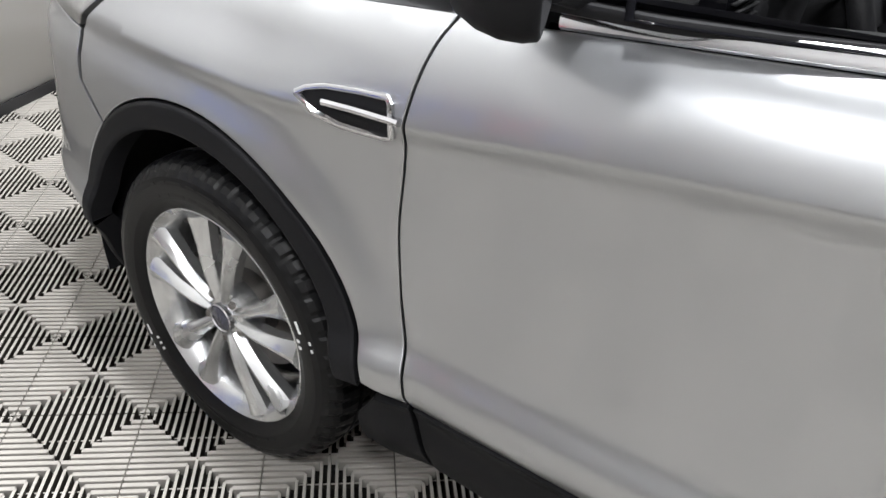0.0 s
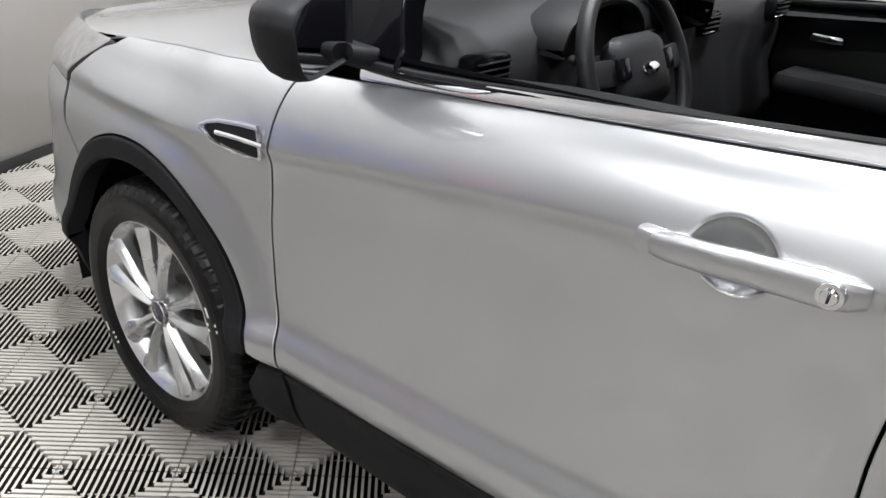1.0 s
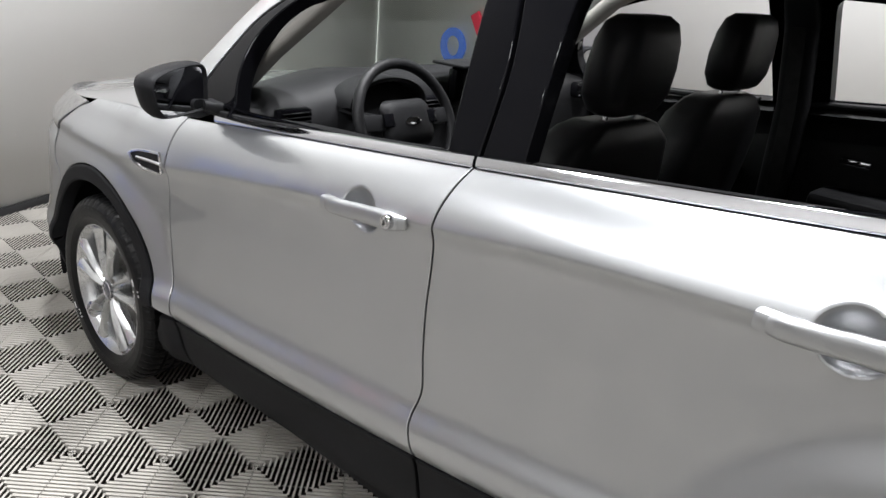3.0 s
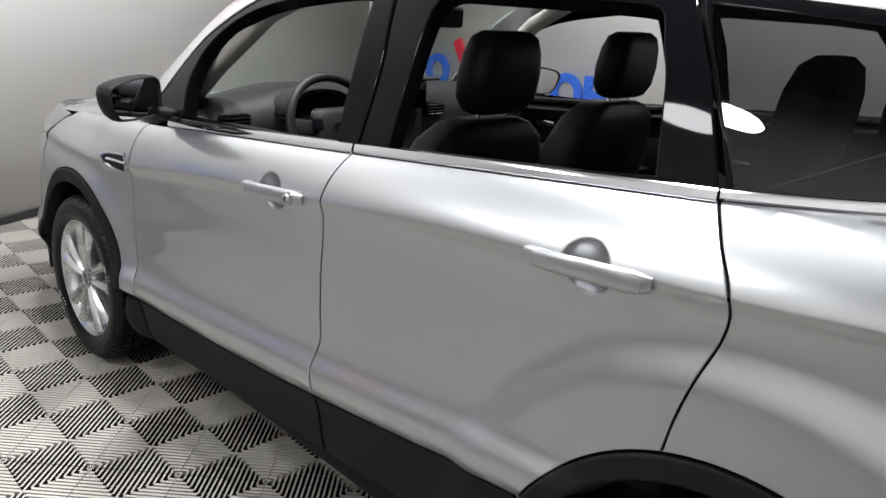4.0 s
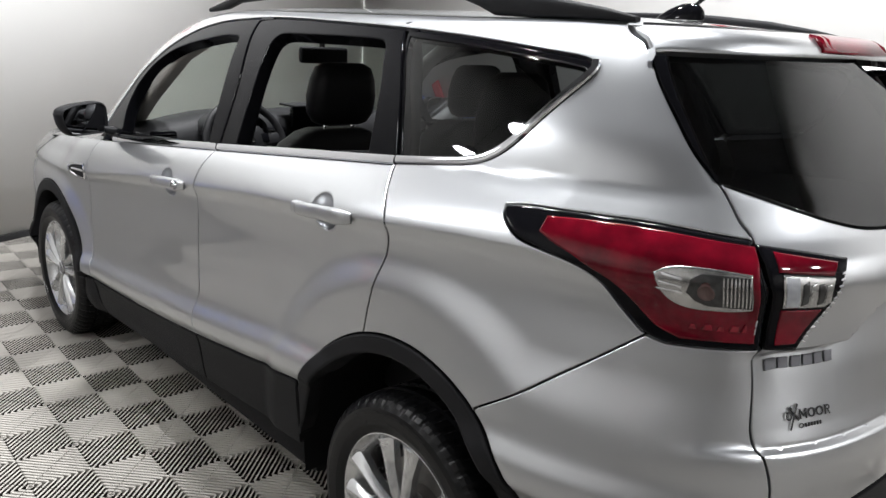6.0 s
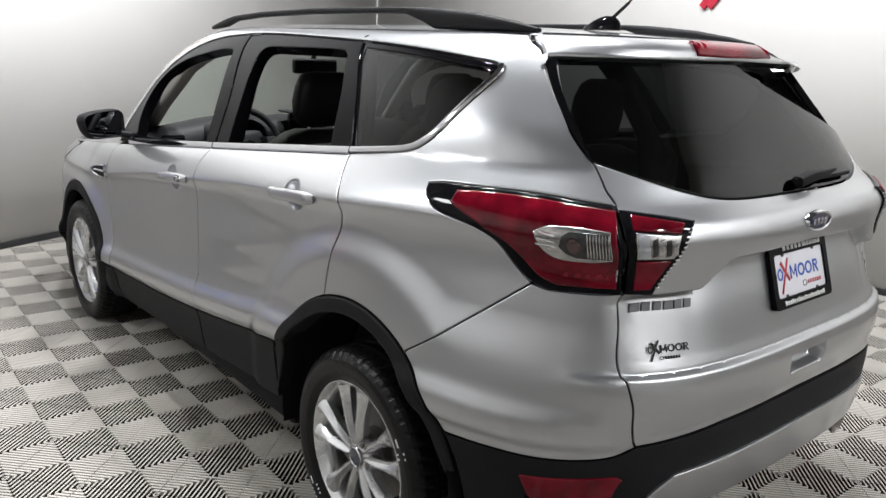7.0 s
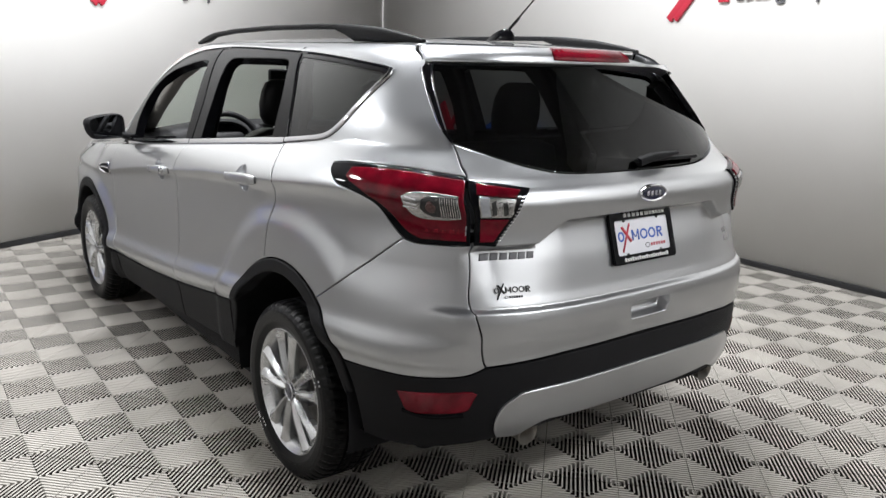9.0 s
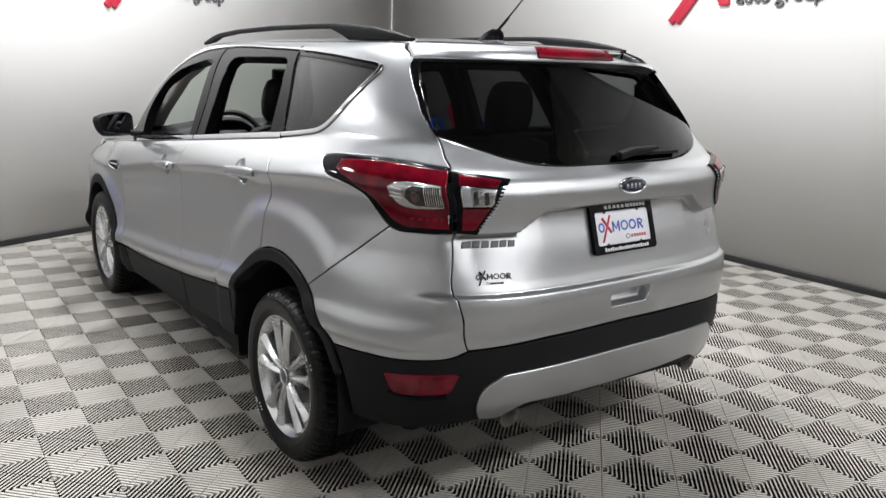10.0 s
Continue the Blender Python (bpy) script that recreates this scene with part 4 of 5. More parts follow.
def mirrored_group(h, parent):
    e = new(h.name.split(".")[0])
    e.parent = parent
    for c in h.children:
        twin(c, e)
    return e


mirrored_group(handle(front_doors[0], 0.112, -0.145, True), front_doors[1])
mirrored_group(handle(rear_doors[0], -0.868, -1.122, False), rear_doors[1])

# door mirrors
dm = new("door_mirror")
dm.parent = front_doors[0]
face = [(-0.132, 0.022), (-0.118, 0.044), (-0.07, 0.056), (0.0, 0.063), (0.08, 0.064), (0.112, 0.054), (0.126, 0.03), (0.130, -0.04), (0.118, -0.060), (0.06, -0.063), (-0.05, -0.062), (-0.09, -0.052), (-0.118, -0.02)]
face = [(q[0] * 0.91 + 0.012, q[1]) for q in curve2(face + [face[0]], 4)[:-1]]
place_m = Matrix.Translation((-0.992, 0.640, 1.146)) @ Matrix.Rotation(radians(27), 4, "Z")
bm = blob([[(a * k + s_, y, b * k) for a, b in face] for y, k, s_ in ((0.004, 0.90, 0), (-0.004, 0.955, 0), (-0.002, 1.0, 0), (0.012, 1.04, 0), (0.035, 1.04, 0.004), (0.06, 0.97, 0.012), (0.085, 0.82, 0.026), (0.102, 0.58, 0.045), (0.108, 0.30, 0.06))])
bm.transform(place_m)
part("mirror_shell", bm, CLAD, dm, "black mirror housing", angle=50)
bm = blob([[(a * 0.90, y, b * 0.90) for a, b in face] for y in (0.006, 0.0025)])
bm.transform(place_m)
part("mirror_glass", bm, MIRROR, dm, "dark reflecting mirror glass")
part("mirror_foot", blob([[(-0.892 + a * 0.2, 0.705 + a, 1.098 + b) for a, b in rounded(0.07, 0.028, 0.012, 4)], [(-0.845 + a * 0.1, 0.70 + a * 1.2, 1.086 + b * 1.2) for a, b in rounded(0.08, 0.03, 0.012, 4)]]), CLAD, dm)
mirrored_group(dm, front_doors[1])

# side vents on the fenders
vent = [(1.064, 0.884), (1.045, 0.895), (1.011, 0.905), (0.95, 0.913), (0.900, 0.918), (0.893, 0.912), (0.893, 0.865), (0.905, 0.860), (0.94, 0.857), (0.985, 0.857), (1.03, 0.868)]
a, b = both("side_vent", loop_of(vent), CLAD, [car, car], off=0.003, gap=0, edge=0.003, label="black side vent with chrome surround")
ribbon("vent_surround", vent + [vent[0]], 0.0055, 0.006, CHROME, [a, b], False, 0.004)
ribbon("vent_bar", [(1.01, 0.884), (0.95, 0.888), (0.89, 0.891), (0.872, 0.892)], 0.006, 0.010, CHROME, [a, b], False, 0.004)

# roof rails, aerial
def roof_z(x, y):
    return 1.603 + 0.030 * (1 - min(1, abs(x) / 0.575) ** 2.4)


secs = []
for y, top, low, hw in ((0.40, 1.606, 1.592, 0.010), (0.34, 1.618, 1.596, 0.014), (0.25, 1.636, 1.604, 0.016), (0.15, 1.650, 1.628, 0.016), (-0.1, 1.664, 1.643, 0.016), (-0.5, 1.673, 1.652, 0.017), (-0.9, 1.673, 1.652, 0.017), (-1.08, 1.671, 1.650, 0.018), (-1.16, 1.669, 1.628, 0.018), (-1.22, 1.666, 1.606, 0.018), (-1.40, 1.652, 1.603, 0.018), (-1.55, 1.630, 1.602, 0.016), (-1.64, 1.612, 1.600, 0.010)):
    x = -0.545 - 0.012 * math.sin(math.pi * (0.4 - y) / 2.04)
    secs.append([(x + 2 * hw * a, y, (top + low) / 2 + (top - low) * b) for a, b in rounded(1, 1, 0.3, 4)])
rail = part("roof_rail", blob(secs), CLAD, car, "black raised roof rail", angle=50)
twin(rail, car)
fin = [[(0.032 * a * s, -1.40 + 0.075 * b * s - 0.03 * k, 1.628 + 0.045 * k) for a, b in [(math.cos(q), math.sin(q)) for q in np.linspace(0, 2 * math.pi, 20, endpoint=False)]] for k, s in ((0, 1.0), (0.25, 0.95), (0.6, 0.75), (0.85, 0.5), (1.0, 0.28))]
aerial = part("aerial", blob(fin), GLOSS, car, "black roof aerial")
part("mast", sweep([(0, -1.435, 1.66), (0, -1.50, 1.71), (0, -1.51, 1.72), (0, -1.68, 1.855)], [circle(0.006, 8), circle(0.0055, 8), circle(0.0032, 8), circle(0.0022, 8)]), CLAD, aerial)

# tailgate fittings
high = panel("brake_lamp", loop_of([(u_at(-0.165, 1.59), 1.588)], [(u_at(x, 1.59), 1.590) for x in (-0.1, 0.1)], [(u_at(0.165, 1.59), 1.588), (u_at(0.192, 1.557), 1.563), (u_at(0.19, 1.557), 1.556)], [(u_at(x, 1.557), 1.554) for x in (0.1, -0.1)], [(u_at(-0.19, 1.557), 1.556), (u_at(-0.192, 1.557), 1.563)]), LAMPRED, gate, off=0.014, gap=0, edge=0.005, label="red high brake lamp")
c, nrm = on_skin(-2.9, 1.142)
lean = Matrix.Translation(c) @ Matrix.Rotation(radians(90), 4, "X")
badge = part("badge", blob([[(0.063 * s * math.cos(q), 0.026 * s * math.sin(q), d) for q in np.linspace(0, 2 * math.pi, 48, endpoint=False)] for s, d in ((0.97, -0.004), (0.97, 0.007), (0.93, 0.0085), (0.4, 0.010))]), BADGEBLUE, gate, "dark blue oval badge with chrome rim")
badge.matrix_basis = lean
bm = bmesh.new()
prof = [[(s * 0.063 * math.cos(q) + o * math.cos(q), s * 0.026 * math.sin(q) + o * math.sin(q), d) for q in np.linspace(0, 2 * math.pi, 48, endpoint=False)] for s, o, d in ((1, 0.003, -0.004), (1, 0.003, 0.007), (1, 0.0, 0.011), (1, -0.004, 0.009), (1, -0.004, -0.004))]
o = part("badge_rim", blob(prof, False), CHROME, badge)
for k in range(4):
    part("script_bar", box_bm((-0.037 + 0.020 * k, -0.009, 0.008), (-0.026 + 0.020 * k, 0.009, 0.0115), 0.002), CHROME, badge)
# number plate with dealer frame
lean_deg = math.degrees(math.atan2(0.048, 0.155))
pm = Matrix.Translation((0, -2.172, 0.993)) @ Matrix.Rotation(radians(90 - lean_deg), 4, "X")
plate = part("number_plate", plate_bm(rounded(0.296, 0.146, 0.01), 0.002), PLATEWHITE, gate, "white dealer plate with red and blue shapes in a black frame")
plate.matrix_basis = pm


def on_plate(name, bm, mat, label=""):
    return part(name, bm, mat, plate, label)


outer, inner_ = rounded(0.318, 0.176, 0.014, 5), rounded(0.276, 0.116, 0.008, 5)
bm = bmesh.new()
r = [[bm.verts.new((a, b, z)) for a, b in ring] for ring, z in ((outer, -0.006), (outer, 0.008), (inner_, 0.008), (inner_, 0.001))]
for i in range(3):
    for k in range(len(outer)):
        bm.faces.new((r[i][k], r[i][(k + 1) % len(outer)], r[i + 1][(k + 1) % len(outer)], r[i + 1][k]))
on_plate("plate_frame", bm, GLOSS, "black dealer plate frame")
for k, wd in enumerate((0.018, 0.017, 0.020, 0.018, 0.018, 0.016)):
    on_plate("frame_bar", box_bm((-0.088 + 0.0215 * k, 0.066, 0.0075), (-0.088 + 0.0215 * k + wd * 0.72, 0.078, 0.0092)), WHITEMARK)
for k in range(6):
    on_plate("frame_bar", box_bm((0.040 + 0.0165 * k - 0.012, 0.066, 0.0075), (0.040 + 0.0165 * k, 0.078, 0.0092)), WHITEMARK)
for k in range(19):
    on_plate("frame_bar", box_bm((-0.112 + 0.0120 * k, -0.080, 0.0075), (-0.112 + 0.0120 * k + 0.0085, -0.0695 if k % 3 else -0.067, 0.0092)), WHITEMARK)
for sx in (-0.085, 0.085):
    for sy in (0.056, -0.058):
        on_plate("plate_screw", lathe([(0.0004, -0.004), (0.005, -0.004), (0.006, -0.001)], 12, "Z", m=Matrix.Translation((sx, sy, 0.001)) @ Matrix.Rotation(radians(180), 4, "X")), BLACKMARK)


def flat_stroke(pts, w, z0=0.0022, d=0.0008):
    p = [Vector(q) for q in pts]
    l, r_ = [], []
    for i, q in enumerate(p):
        t = ((p[i + 1] if i + 1 < len(p) else q) - (p[i - 1] if i else q)).normalized()
        n_ = Vector((-t.y, t.x))
        l.append(tuple(q + n_ * w / 2))
        r_.append(tuple(q - n_ * w / 2))
    bm = plate_bm(l + r_[::-1], d)
    bm.transform(Matrix.Translation((0, 0, z0)))
    return bm


def flat_ring(cx, cy, rx, ry, w, z0=0.0022, d=0.0008):
    bm = bmesh.new()
    r = [[bm.verts.new((cx + (rx - o) * math.cos(q), cy + (ry - o) * math.sin(q), z)) for q in np.linspace(0, 2 * math.pi, 28, endpoint=False)] for o, z in ((0, z0), (0, z0 + d), (w, z0 + d), (w, z0))]
    for i in range(3):
        for k in range(28):
            bm.faces.new((r[i][k], r[i][(k + 1) % 28], r[i + 1][(k + 1) % 28], r[i + 1][k]))
    return bm


def dealer_shapes(put, s, blue, red):
    """The dealer's mark as plain rings and bars; s: scale."""
    put("mark", flat_ring(-0.108 * s, 0.004 * s, 0.015 * s, 0.017 * s, 0.0065 * s), blue)
    put("mark", flat_stroke([(-0.100 * s, 0.036 * s), (-0.060 * s, -0.016 * s)], 0.011 * s, 0.0024), red)
    put("mark", flat_stroke([(-0.060 * s, 0.044 * s), (-0.108 * s, -0.048 * s)], 0.0075 * s, 0.0028), red)
    for x0 in (-0.050, -0.020):
        put("mark", flat_stroke([(x0 * s, -0.014 * s), (x0 * s, 0.022 * s)], 0.007 * s), blue)
    put("mark", flat_stroke([(-0.050 * s, 0.020 * s), (-0.035 * s, -0.004 * s), (-0.020 * s, 0.020 * s)], 0.006 * s, 0.0023), blue)
    for x0 in (0.008, 0.050):
        put("mark", flat_ring(x0 * s, 0.004 * s, 0.019 * s, 0.018 * s, 0.0065 * s), blue)
    put("mark", flat_stroke([(0.080 * s, -0.014 * s), (0.080 * s, 0.022 * s)], 0.007 * s), blue)
    put("mark", flat_ring(0.091 * s, 0.012 * s, 0.013 * s, 0.010 * s, 0.006 * s, 0.0023), blue)
    put("mark", flat_stroke([(0.090 * s, 0.003 * s), (0.104 * s, -0.014 * s)], 0.007 * s), blue)


dealer_shapes(lambda nm, bm, mt: on_plate(nm, bm, mt), 1.0, BLUEMARK, REDMARK)
on_plate("mark", flat_ring(0.020, -0.036, 0.012, 0.009, 0.0025), GREYMARK)
for k in range(6):
    on_plate("mark", flat_stroke([(0.042 + 0.0135 * k, -0.041), (0.042 + 0.0135 * k, -0.030)], 0.008), REDMARK)
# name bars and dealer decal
for k, (wd, dz) in enumerate(((0.030, 0), (0.022, 0), (0.022, 0), (0.024, 0), (0.022, 0), (0.022, 0))):
    x0 = -0.640 + 0.0285 * k + (0.006 if k else 0)
    o = panel("name_bar", loop_of([(u_at(x0, 0.975), 0.965), (u_at(x0 + wd, 0.975), 0.965), (u_at(x0 + wd + 0.004, 0.975), 0.985), (u_at(x0 + 0.004, 0.975), 0.985)]), GREYMARK, gate, off=0.0045, gap=0, edge=0.002, flange=0.006)
dc, dn = on_skin(u_at(-0.553, 0.877), 0.877, -0.0008)
side = Vector((0, 0, 1)).cross(dn).normalized()
decal_m = Matrix.Translation(dc) @ Matrix((( *side, ), (*dn.cross(side),), (*dn,))).transposed().to_4x4()
decal = new("dealer_decal")
decal.parent = gate


def put_decal(nm, bm, mt):
    bm.transform(decal_m)
    part(nm, bm, BLACKMARK, decal)


dealer_shapes(put_decal, 0.52, BLACKMARK, BLACKMARK)
put_decal("mark", flat_ring(-0.026, -0.020, 0.006, 0.0045, 0.0014), BLACKMARK)
for k in range(6):
    put_decal("mark", flat_stroke([(-0.014 + 0.0078 * k, -0.0235), (-0.014 + 0.0078 * k, -0.0165)], 0.005), BLACKMARK)
for x0, z0 in ((0.545, 0.935), (0.572, 0.935), (0.548, 0.905), (0.566, 0.905), (0.585, 0.905)):
    panel("name_bar", rear_patch(x0, x0 + 0.016, z0, z0 + 0.018, 2), CHROME, gate, off=0.003, gap=0, edge=0.001, flange=0.004)
# rear wiper
wp, wn = on_skin(u_at(-0.0, 1.235), 1.235, 0.02)
wq, _ = on_skin(u_at(0.20, 1.24), 1.242, 0.03)
wr, _ = on_skin(u_at(0.33, 1.245), 1.236, 0.018)
wiper = part("wiper_arm", sweep([wp + Vector((0.0, 0, -0.012)), wp.lerp(wq, 0.3) + Vector((0, -0.008, 0)), wp.lerp(wq, 0.7) + Vector((0, -0.006, 0)), wq], [rounded(0.034, 0.03, 0.01, 3), rounded(0.036, 0.028, 0.01, 3), rounded(0.028, 0.02, 0.008, 3), rounded(0.016, 0.012, 0.004, 3)]), CLAD, gate, "black rear wiper")
part("wiper_blade", sweep([on_skin(u_at(x, 1.232), 1.232, 0.012)[0] for x in np.linspace(-0.01, 0.33, 12)], rounded(0.014, 0.012, 0.003, 3)), CLAD, wiper)
# exhaust tips
for s in (-1, 1):
    ex = part("exhaust_tip", lathe([(0.030, 0.12), (0.036, -0.02), (0.040, -0.03), (0.038, -0.032), (0.034, -0.02), (0.028, 0.10)], 32, m=Matrix.Translation((s * 0.475, -2.135, 0.392)) @ Matrix.Rotation(radians(90), 4, "Z") @ Matrix.Rotation(radians(-8), 4, "Y")), STEEL, car, "stained steel exhaust tip")
# ---- cabin ----
def seat(x, y, name="front_seat"):
    s = new(name)
    s.parent = car
    part("cushion", box_bm((x - 0.25, y - 0.02, 0.46), (x + 0.25, y + 0.50, 0.64), 0.06, 3), LEATHER, s)
    secs = []
    for z, w, yb, d in ((0.58, 0.46, 0.0, 0.17), (0.72, 0.50, -0.03, 0.18), (0.90, 0.52, -0.075, 0.17), (1.05, 0.49, -0.115, 0.15), (1.14, 0.42, -0.14, 0.13), (1.185, 0.30, -0.15, 0.10), (1.20, 0.2, -0.152, 0.07)):
        ring = rounded(w, d, min(d, w) * 0.42, 6)
        secs.append([(x + a, y + yb + b + (0.035 * (abs(a) / (w / 2)) ** 3 if b > 0 else 0), z) for a, b in ring])
    part("backrest", blob(secs), LEATHER, s, "black leather backrest", angle=70)
    secs = []
    for z, w, d in ((1.215, 0.17, 0.06), (1.225, 0.22, 0.09), (1.26, 0.265, 0.115), (1.32, 0.275, 0.12), (1.38, 0.255, 0.115), (1.42, 0.22, 0.095), (1.436, 0.16, 0.06)):
        ring = rounded(w, d, d * 0.45, 6)
        secs.append([(x + a, y - 0.165 - 0.10 * (z - 1.215) + b, z) for a, b in ring])
    h = part("headrest", blob(secs), LEATHER, s, "black leather headrest", angle=70)
    for k in (-0.06, 0.06):
        part("headrest_post", sweep([(x + k, y - 0.158, 1.15), (x + k, y - 0.165, 1.25)], circle(0.0065, 8)), CHROME, h)
    part("seat_seam", sweep([(x + 0.13 * math.cos(a), y - 0.095 - 0.06 * math.sin(a), 0.98 + 0.19 * math.sin(a)) for a in np.linspace(0, math.pi, 16)], circle(0.003, 6)), TRIM, s)
    return s


seat(-0.38, -0.11)
seat(0.38, -0.03)
rear = new("rear_seat")
rear.parent = car
part("cushion", box_bm((-0.64, -1.12, 0.46), (0.64, -0.62, 0.66), 0.06, 3), LEATHER, rear)
part("backrest", blob([[(a, -1.03 + yb + b, z) for a, b in rounded(w, d, 0.06, 6)] for z, w, yb, d in ((0.6, 1.26, 0, 0.16), (0.85, 1.28, -0.04, 0.17), (1.08, 1.24, -0.08, 0.15), (1.17, 1.18, -0.10, 0.12), (1.20, 1.0, -0.105, 0.07))]), LEATHER, rear, angle=70)
for x in (-0.36, 0.36):
    part("headrest", blob([[(x + a, -1.115 + b - 0.1 * (z - 1.25), z) for a, b in rounded(w, d, d * 0.45, 6)] for z, w, d in ((1.225, 0.18, 0.06), (1.24, 0.24, 0.09), (1.31, 0.26, 0.105), (1.39, 0.245, 0.10), (1.44, 0.2, 0.08), (1.46, 0.13, 0.04))]), LEATHER, rear, angle=70)
# dashboard
prof = [(1.12, 1.02), (1.00, 1.085), (0.86, 1.135), (0.72, 1.160), (0.63, 1.150), (0.575, 1.115), (0.56, 1.05), (0.565, 0.95), (0.52, 0.82), (0.56, 0.70), (0.95, 0.62)]
secs = []
for x in np.linspace(-0.80, 0.80, 33):
    k = abs(x) / 0.8
    binnacle = 0.022 * math.exp(-((x + 0.39) / 0.17) ** 2)
    stack = 0.012 * math.exp(-(x / 0.16) ** 2)
    secs.append([(x, y - 0.10 * k ** 2 * 0 + (-0.05 * (binnacle + stack) / 0.03 if 0.5 < y < 0.75 else 0), z - 0.05 * k ** 3 + (binnacle + stack if z > 1.1 else 0)) for y, z in prof])
dash = part("dashboard", blob(secs), TRIM, car, "black moulded dashboard", angle=60)
part("instrument_binnacle", sweep([(-0.39 + 0.15 * math.cos(a), 0.548, 1.095 + 0.075 * math.sin(a)) for a in np.linspace(-0.2, math.pi + 0.2, 18)], rounded(0.10, 0.012, 0.004, 3)), TRIM, dash)
for x in (-0.45, -0.33):
    part("dial", lathe([(0.0005, 0.0), (0.046, 0.0), (0.052, -0.008), (0.055, 0.01)], 32, m=Matrix.Translation((x, 0.565, 1.10)) @ Matrix.Rotation(radians(90), 4, "Z")), GLOSS, dash)
part("centre_screen", box_bm((-0.10, 0.505, 1.08), (0.12, 0.545, 1.19), 0.012), GLOSS, dash, "dark dashboard display")
part("screen_hood", box_bm((-0.12, 0.46, 1.195), (0.14, 0.60, 1.205), 0.004), TRIM, dash)
for x in (-0.70, -0.17, 0.20, 0.70):
    v = part("air_vent", box_bm((x - 0.055, 0.535, 1.04), (x + 0.055, 0.575, 1.10), 0.012), GLOSS, dash)
    for k in range(4):
        part("vent_slat", box_bm((x - 0.045, 0.530, 1.050 + 0.012 * k), (x + 0.045, 0.545, 1.053 + 0.012 * k)), CHROME if k == 0 else TRIM, v)
part("centre_console", box_bm((-0.14, -0.25, 0.40), (0.14, 0.56, 0.78), 0.05, 3), TRIM, car)
# steering wheel
sw = new("steering_wheel")
sw.parent = car
tilt = Matrix.Translation((-0.385, 0.425, 1.055)) @ Matrix.Rotation(radians(66), 4, "X")
n = 48
bm = bmesh.new()
rings = [[bm.verts.new(((0.182 + 0.0165 * math.cos(b)) * math.cos(a), (0.178 + 0.0165 * math.cos(b)) * math.sin(a), 0.0165 * math.sin(b))) for b in np.linspace(0, 2 * math.pi, 12, endpoint=False)] for a in np.linspace(0, 2 * math.pi, n, endpoint=False)]
for i in range(n):
    for k in range(12):
        bm.faces.new((rings[i][k], rings[i][(k + 1) % 12], rings[(i + 1) % n][(k + 1) % 12], rings[(i + 1) % n][k]))
bm.transform(tilt)
part("wheel_grip", bm, LEATHER, sw, "black leather steering wheel rim")
bm = blob([[(a, b, z) for a, b in rounded(w, h, 0.03, 5)] for z, w, h in ((-0.03, 0.16, 0.12), (0.0, 0.19, 0.14), (0.018, 0.17, 0.12), (0.026, 0.12, 0.08))])
bm.transform(tilt)
pad = part("horn_pad", bm, TRIM, sw, angle=60)
for a, wd in ((4, 0.05), (176, 0.05), (250, 0.035), (290, 0.035)):
    d = Vector((math.cos(radians(a)), math.sin(radians(a)), 0))
    bm = sweep([d * 0.06, d * 0.175], rounded(0.012, wd, 0.005, 3), ups=[Vector((0, 0, 1)).cross(d)] * 2)
    bm.transform(tilt)
    part("spoke", bm, TRIM, sw)
bm = blob([[(0.030 * s * math.cos(q), 0.012 * s * math.sin(q), z) for q in np.linspace(0, 2 * math.pi, 24, endpoint=False)] for s, z in ((1, 0.024), (1, 0.029), (0.8, 0.030))])
bm.transform(tilt)
part("emblem", bm, CHROME, pad)
for sx in (-1, 1):
    bm = box_bm((sx * 0.085 - 0.02, -0.01, 0.012), (sx * 0.085 + 0.02, 0.03, 0.024), 0.004)
    bm.transform(tilt)
    part("control_pad", bm, GLOSS, pad)
part("steering_column", sweep([(-0.385, 0.45, 1.04), (-0.385, 0.62, 0.97)], circle(0.05, 14)), TRIM, sw)
part("column_stalk", sweep([(-0.43, 0.49, 1.06), (-0.55, 0.475, 1.085)], circle(0.009, 8)), TRIM, sw)
# inner mirror
im = part("inner_mirror", box_bm((-0.22, 0.24, 1.405), (0.02, 0.275, 1.475), 0.014, 3), TRIM, car, "black inner rear-view mirror")
part("mirror_stem", sweep([(-0.1, 0.27, 1.46), (-0.06, 0.33, 1.535)], circle(0.012, 8)), TRIM, im)
# door trims and pillar trims
scoops_kept = SCOOPS[:]
SCOOPS.clear()
TRIM_F = loop_of([(0.80, 0.50), (-0.19, 0.56)], belt_line(-0.19, 0.72, 0.006))
TRIM_R = loop_of([(-0.25, 0.56), (-0.82, 0.60), (-0.98, 0.80), (-1.10, 0.90)], belt_line(-1.12, -0.25, 0.006))
for loop, doors, ya, yb in ((TRIM_F, front_doors, 0.50, -0.12), (TRIM_R, rear_doors, -0.40, -0.90)):
    both("door_trim", loop, TRIM, doors, off=-0.075, gap=0, flange=-0.05, edge=0.01, step=0.05, label="black moulded door trim")
    for d, s in zip(doors, (-1, 1)):
        part("armrest", box_bm((s * 0.70 - 0.05, yb, 0.84), (s * 0.70 + 0.10 * s + 0.02, ya, 0.90), 0.02), TRIM, d)
        part("inner_handle", box_bm((s * 0.775 - 0.012, ya - 0.14, 0.985), (s * 0.775 + 0.012, ya - 0.04, 1.01), 0.008), CHROME, d, "chrome inner door handle")
        part("sill_strip", sweep([tuple(lift(np.array([[u, float(z_belt(u)) + 0.016]]), True, -0.03)[0][0] * np.array([-s, 1, 1])) for u in np.linspace(ya + 0.08 if ya > 0 else -0.28, yb, 14)], rounded(0.055, 0.018, 0.006, 3)), TRIM, d)
SCOOPS.extend(scoops_kept)
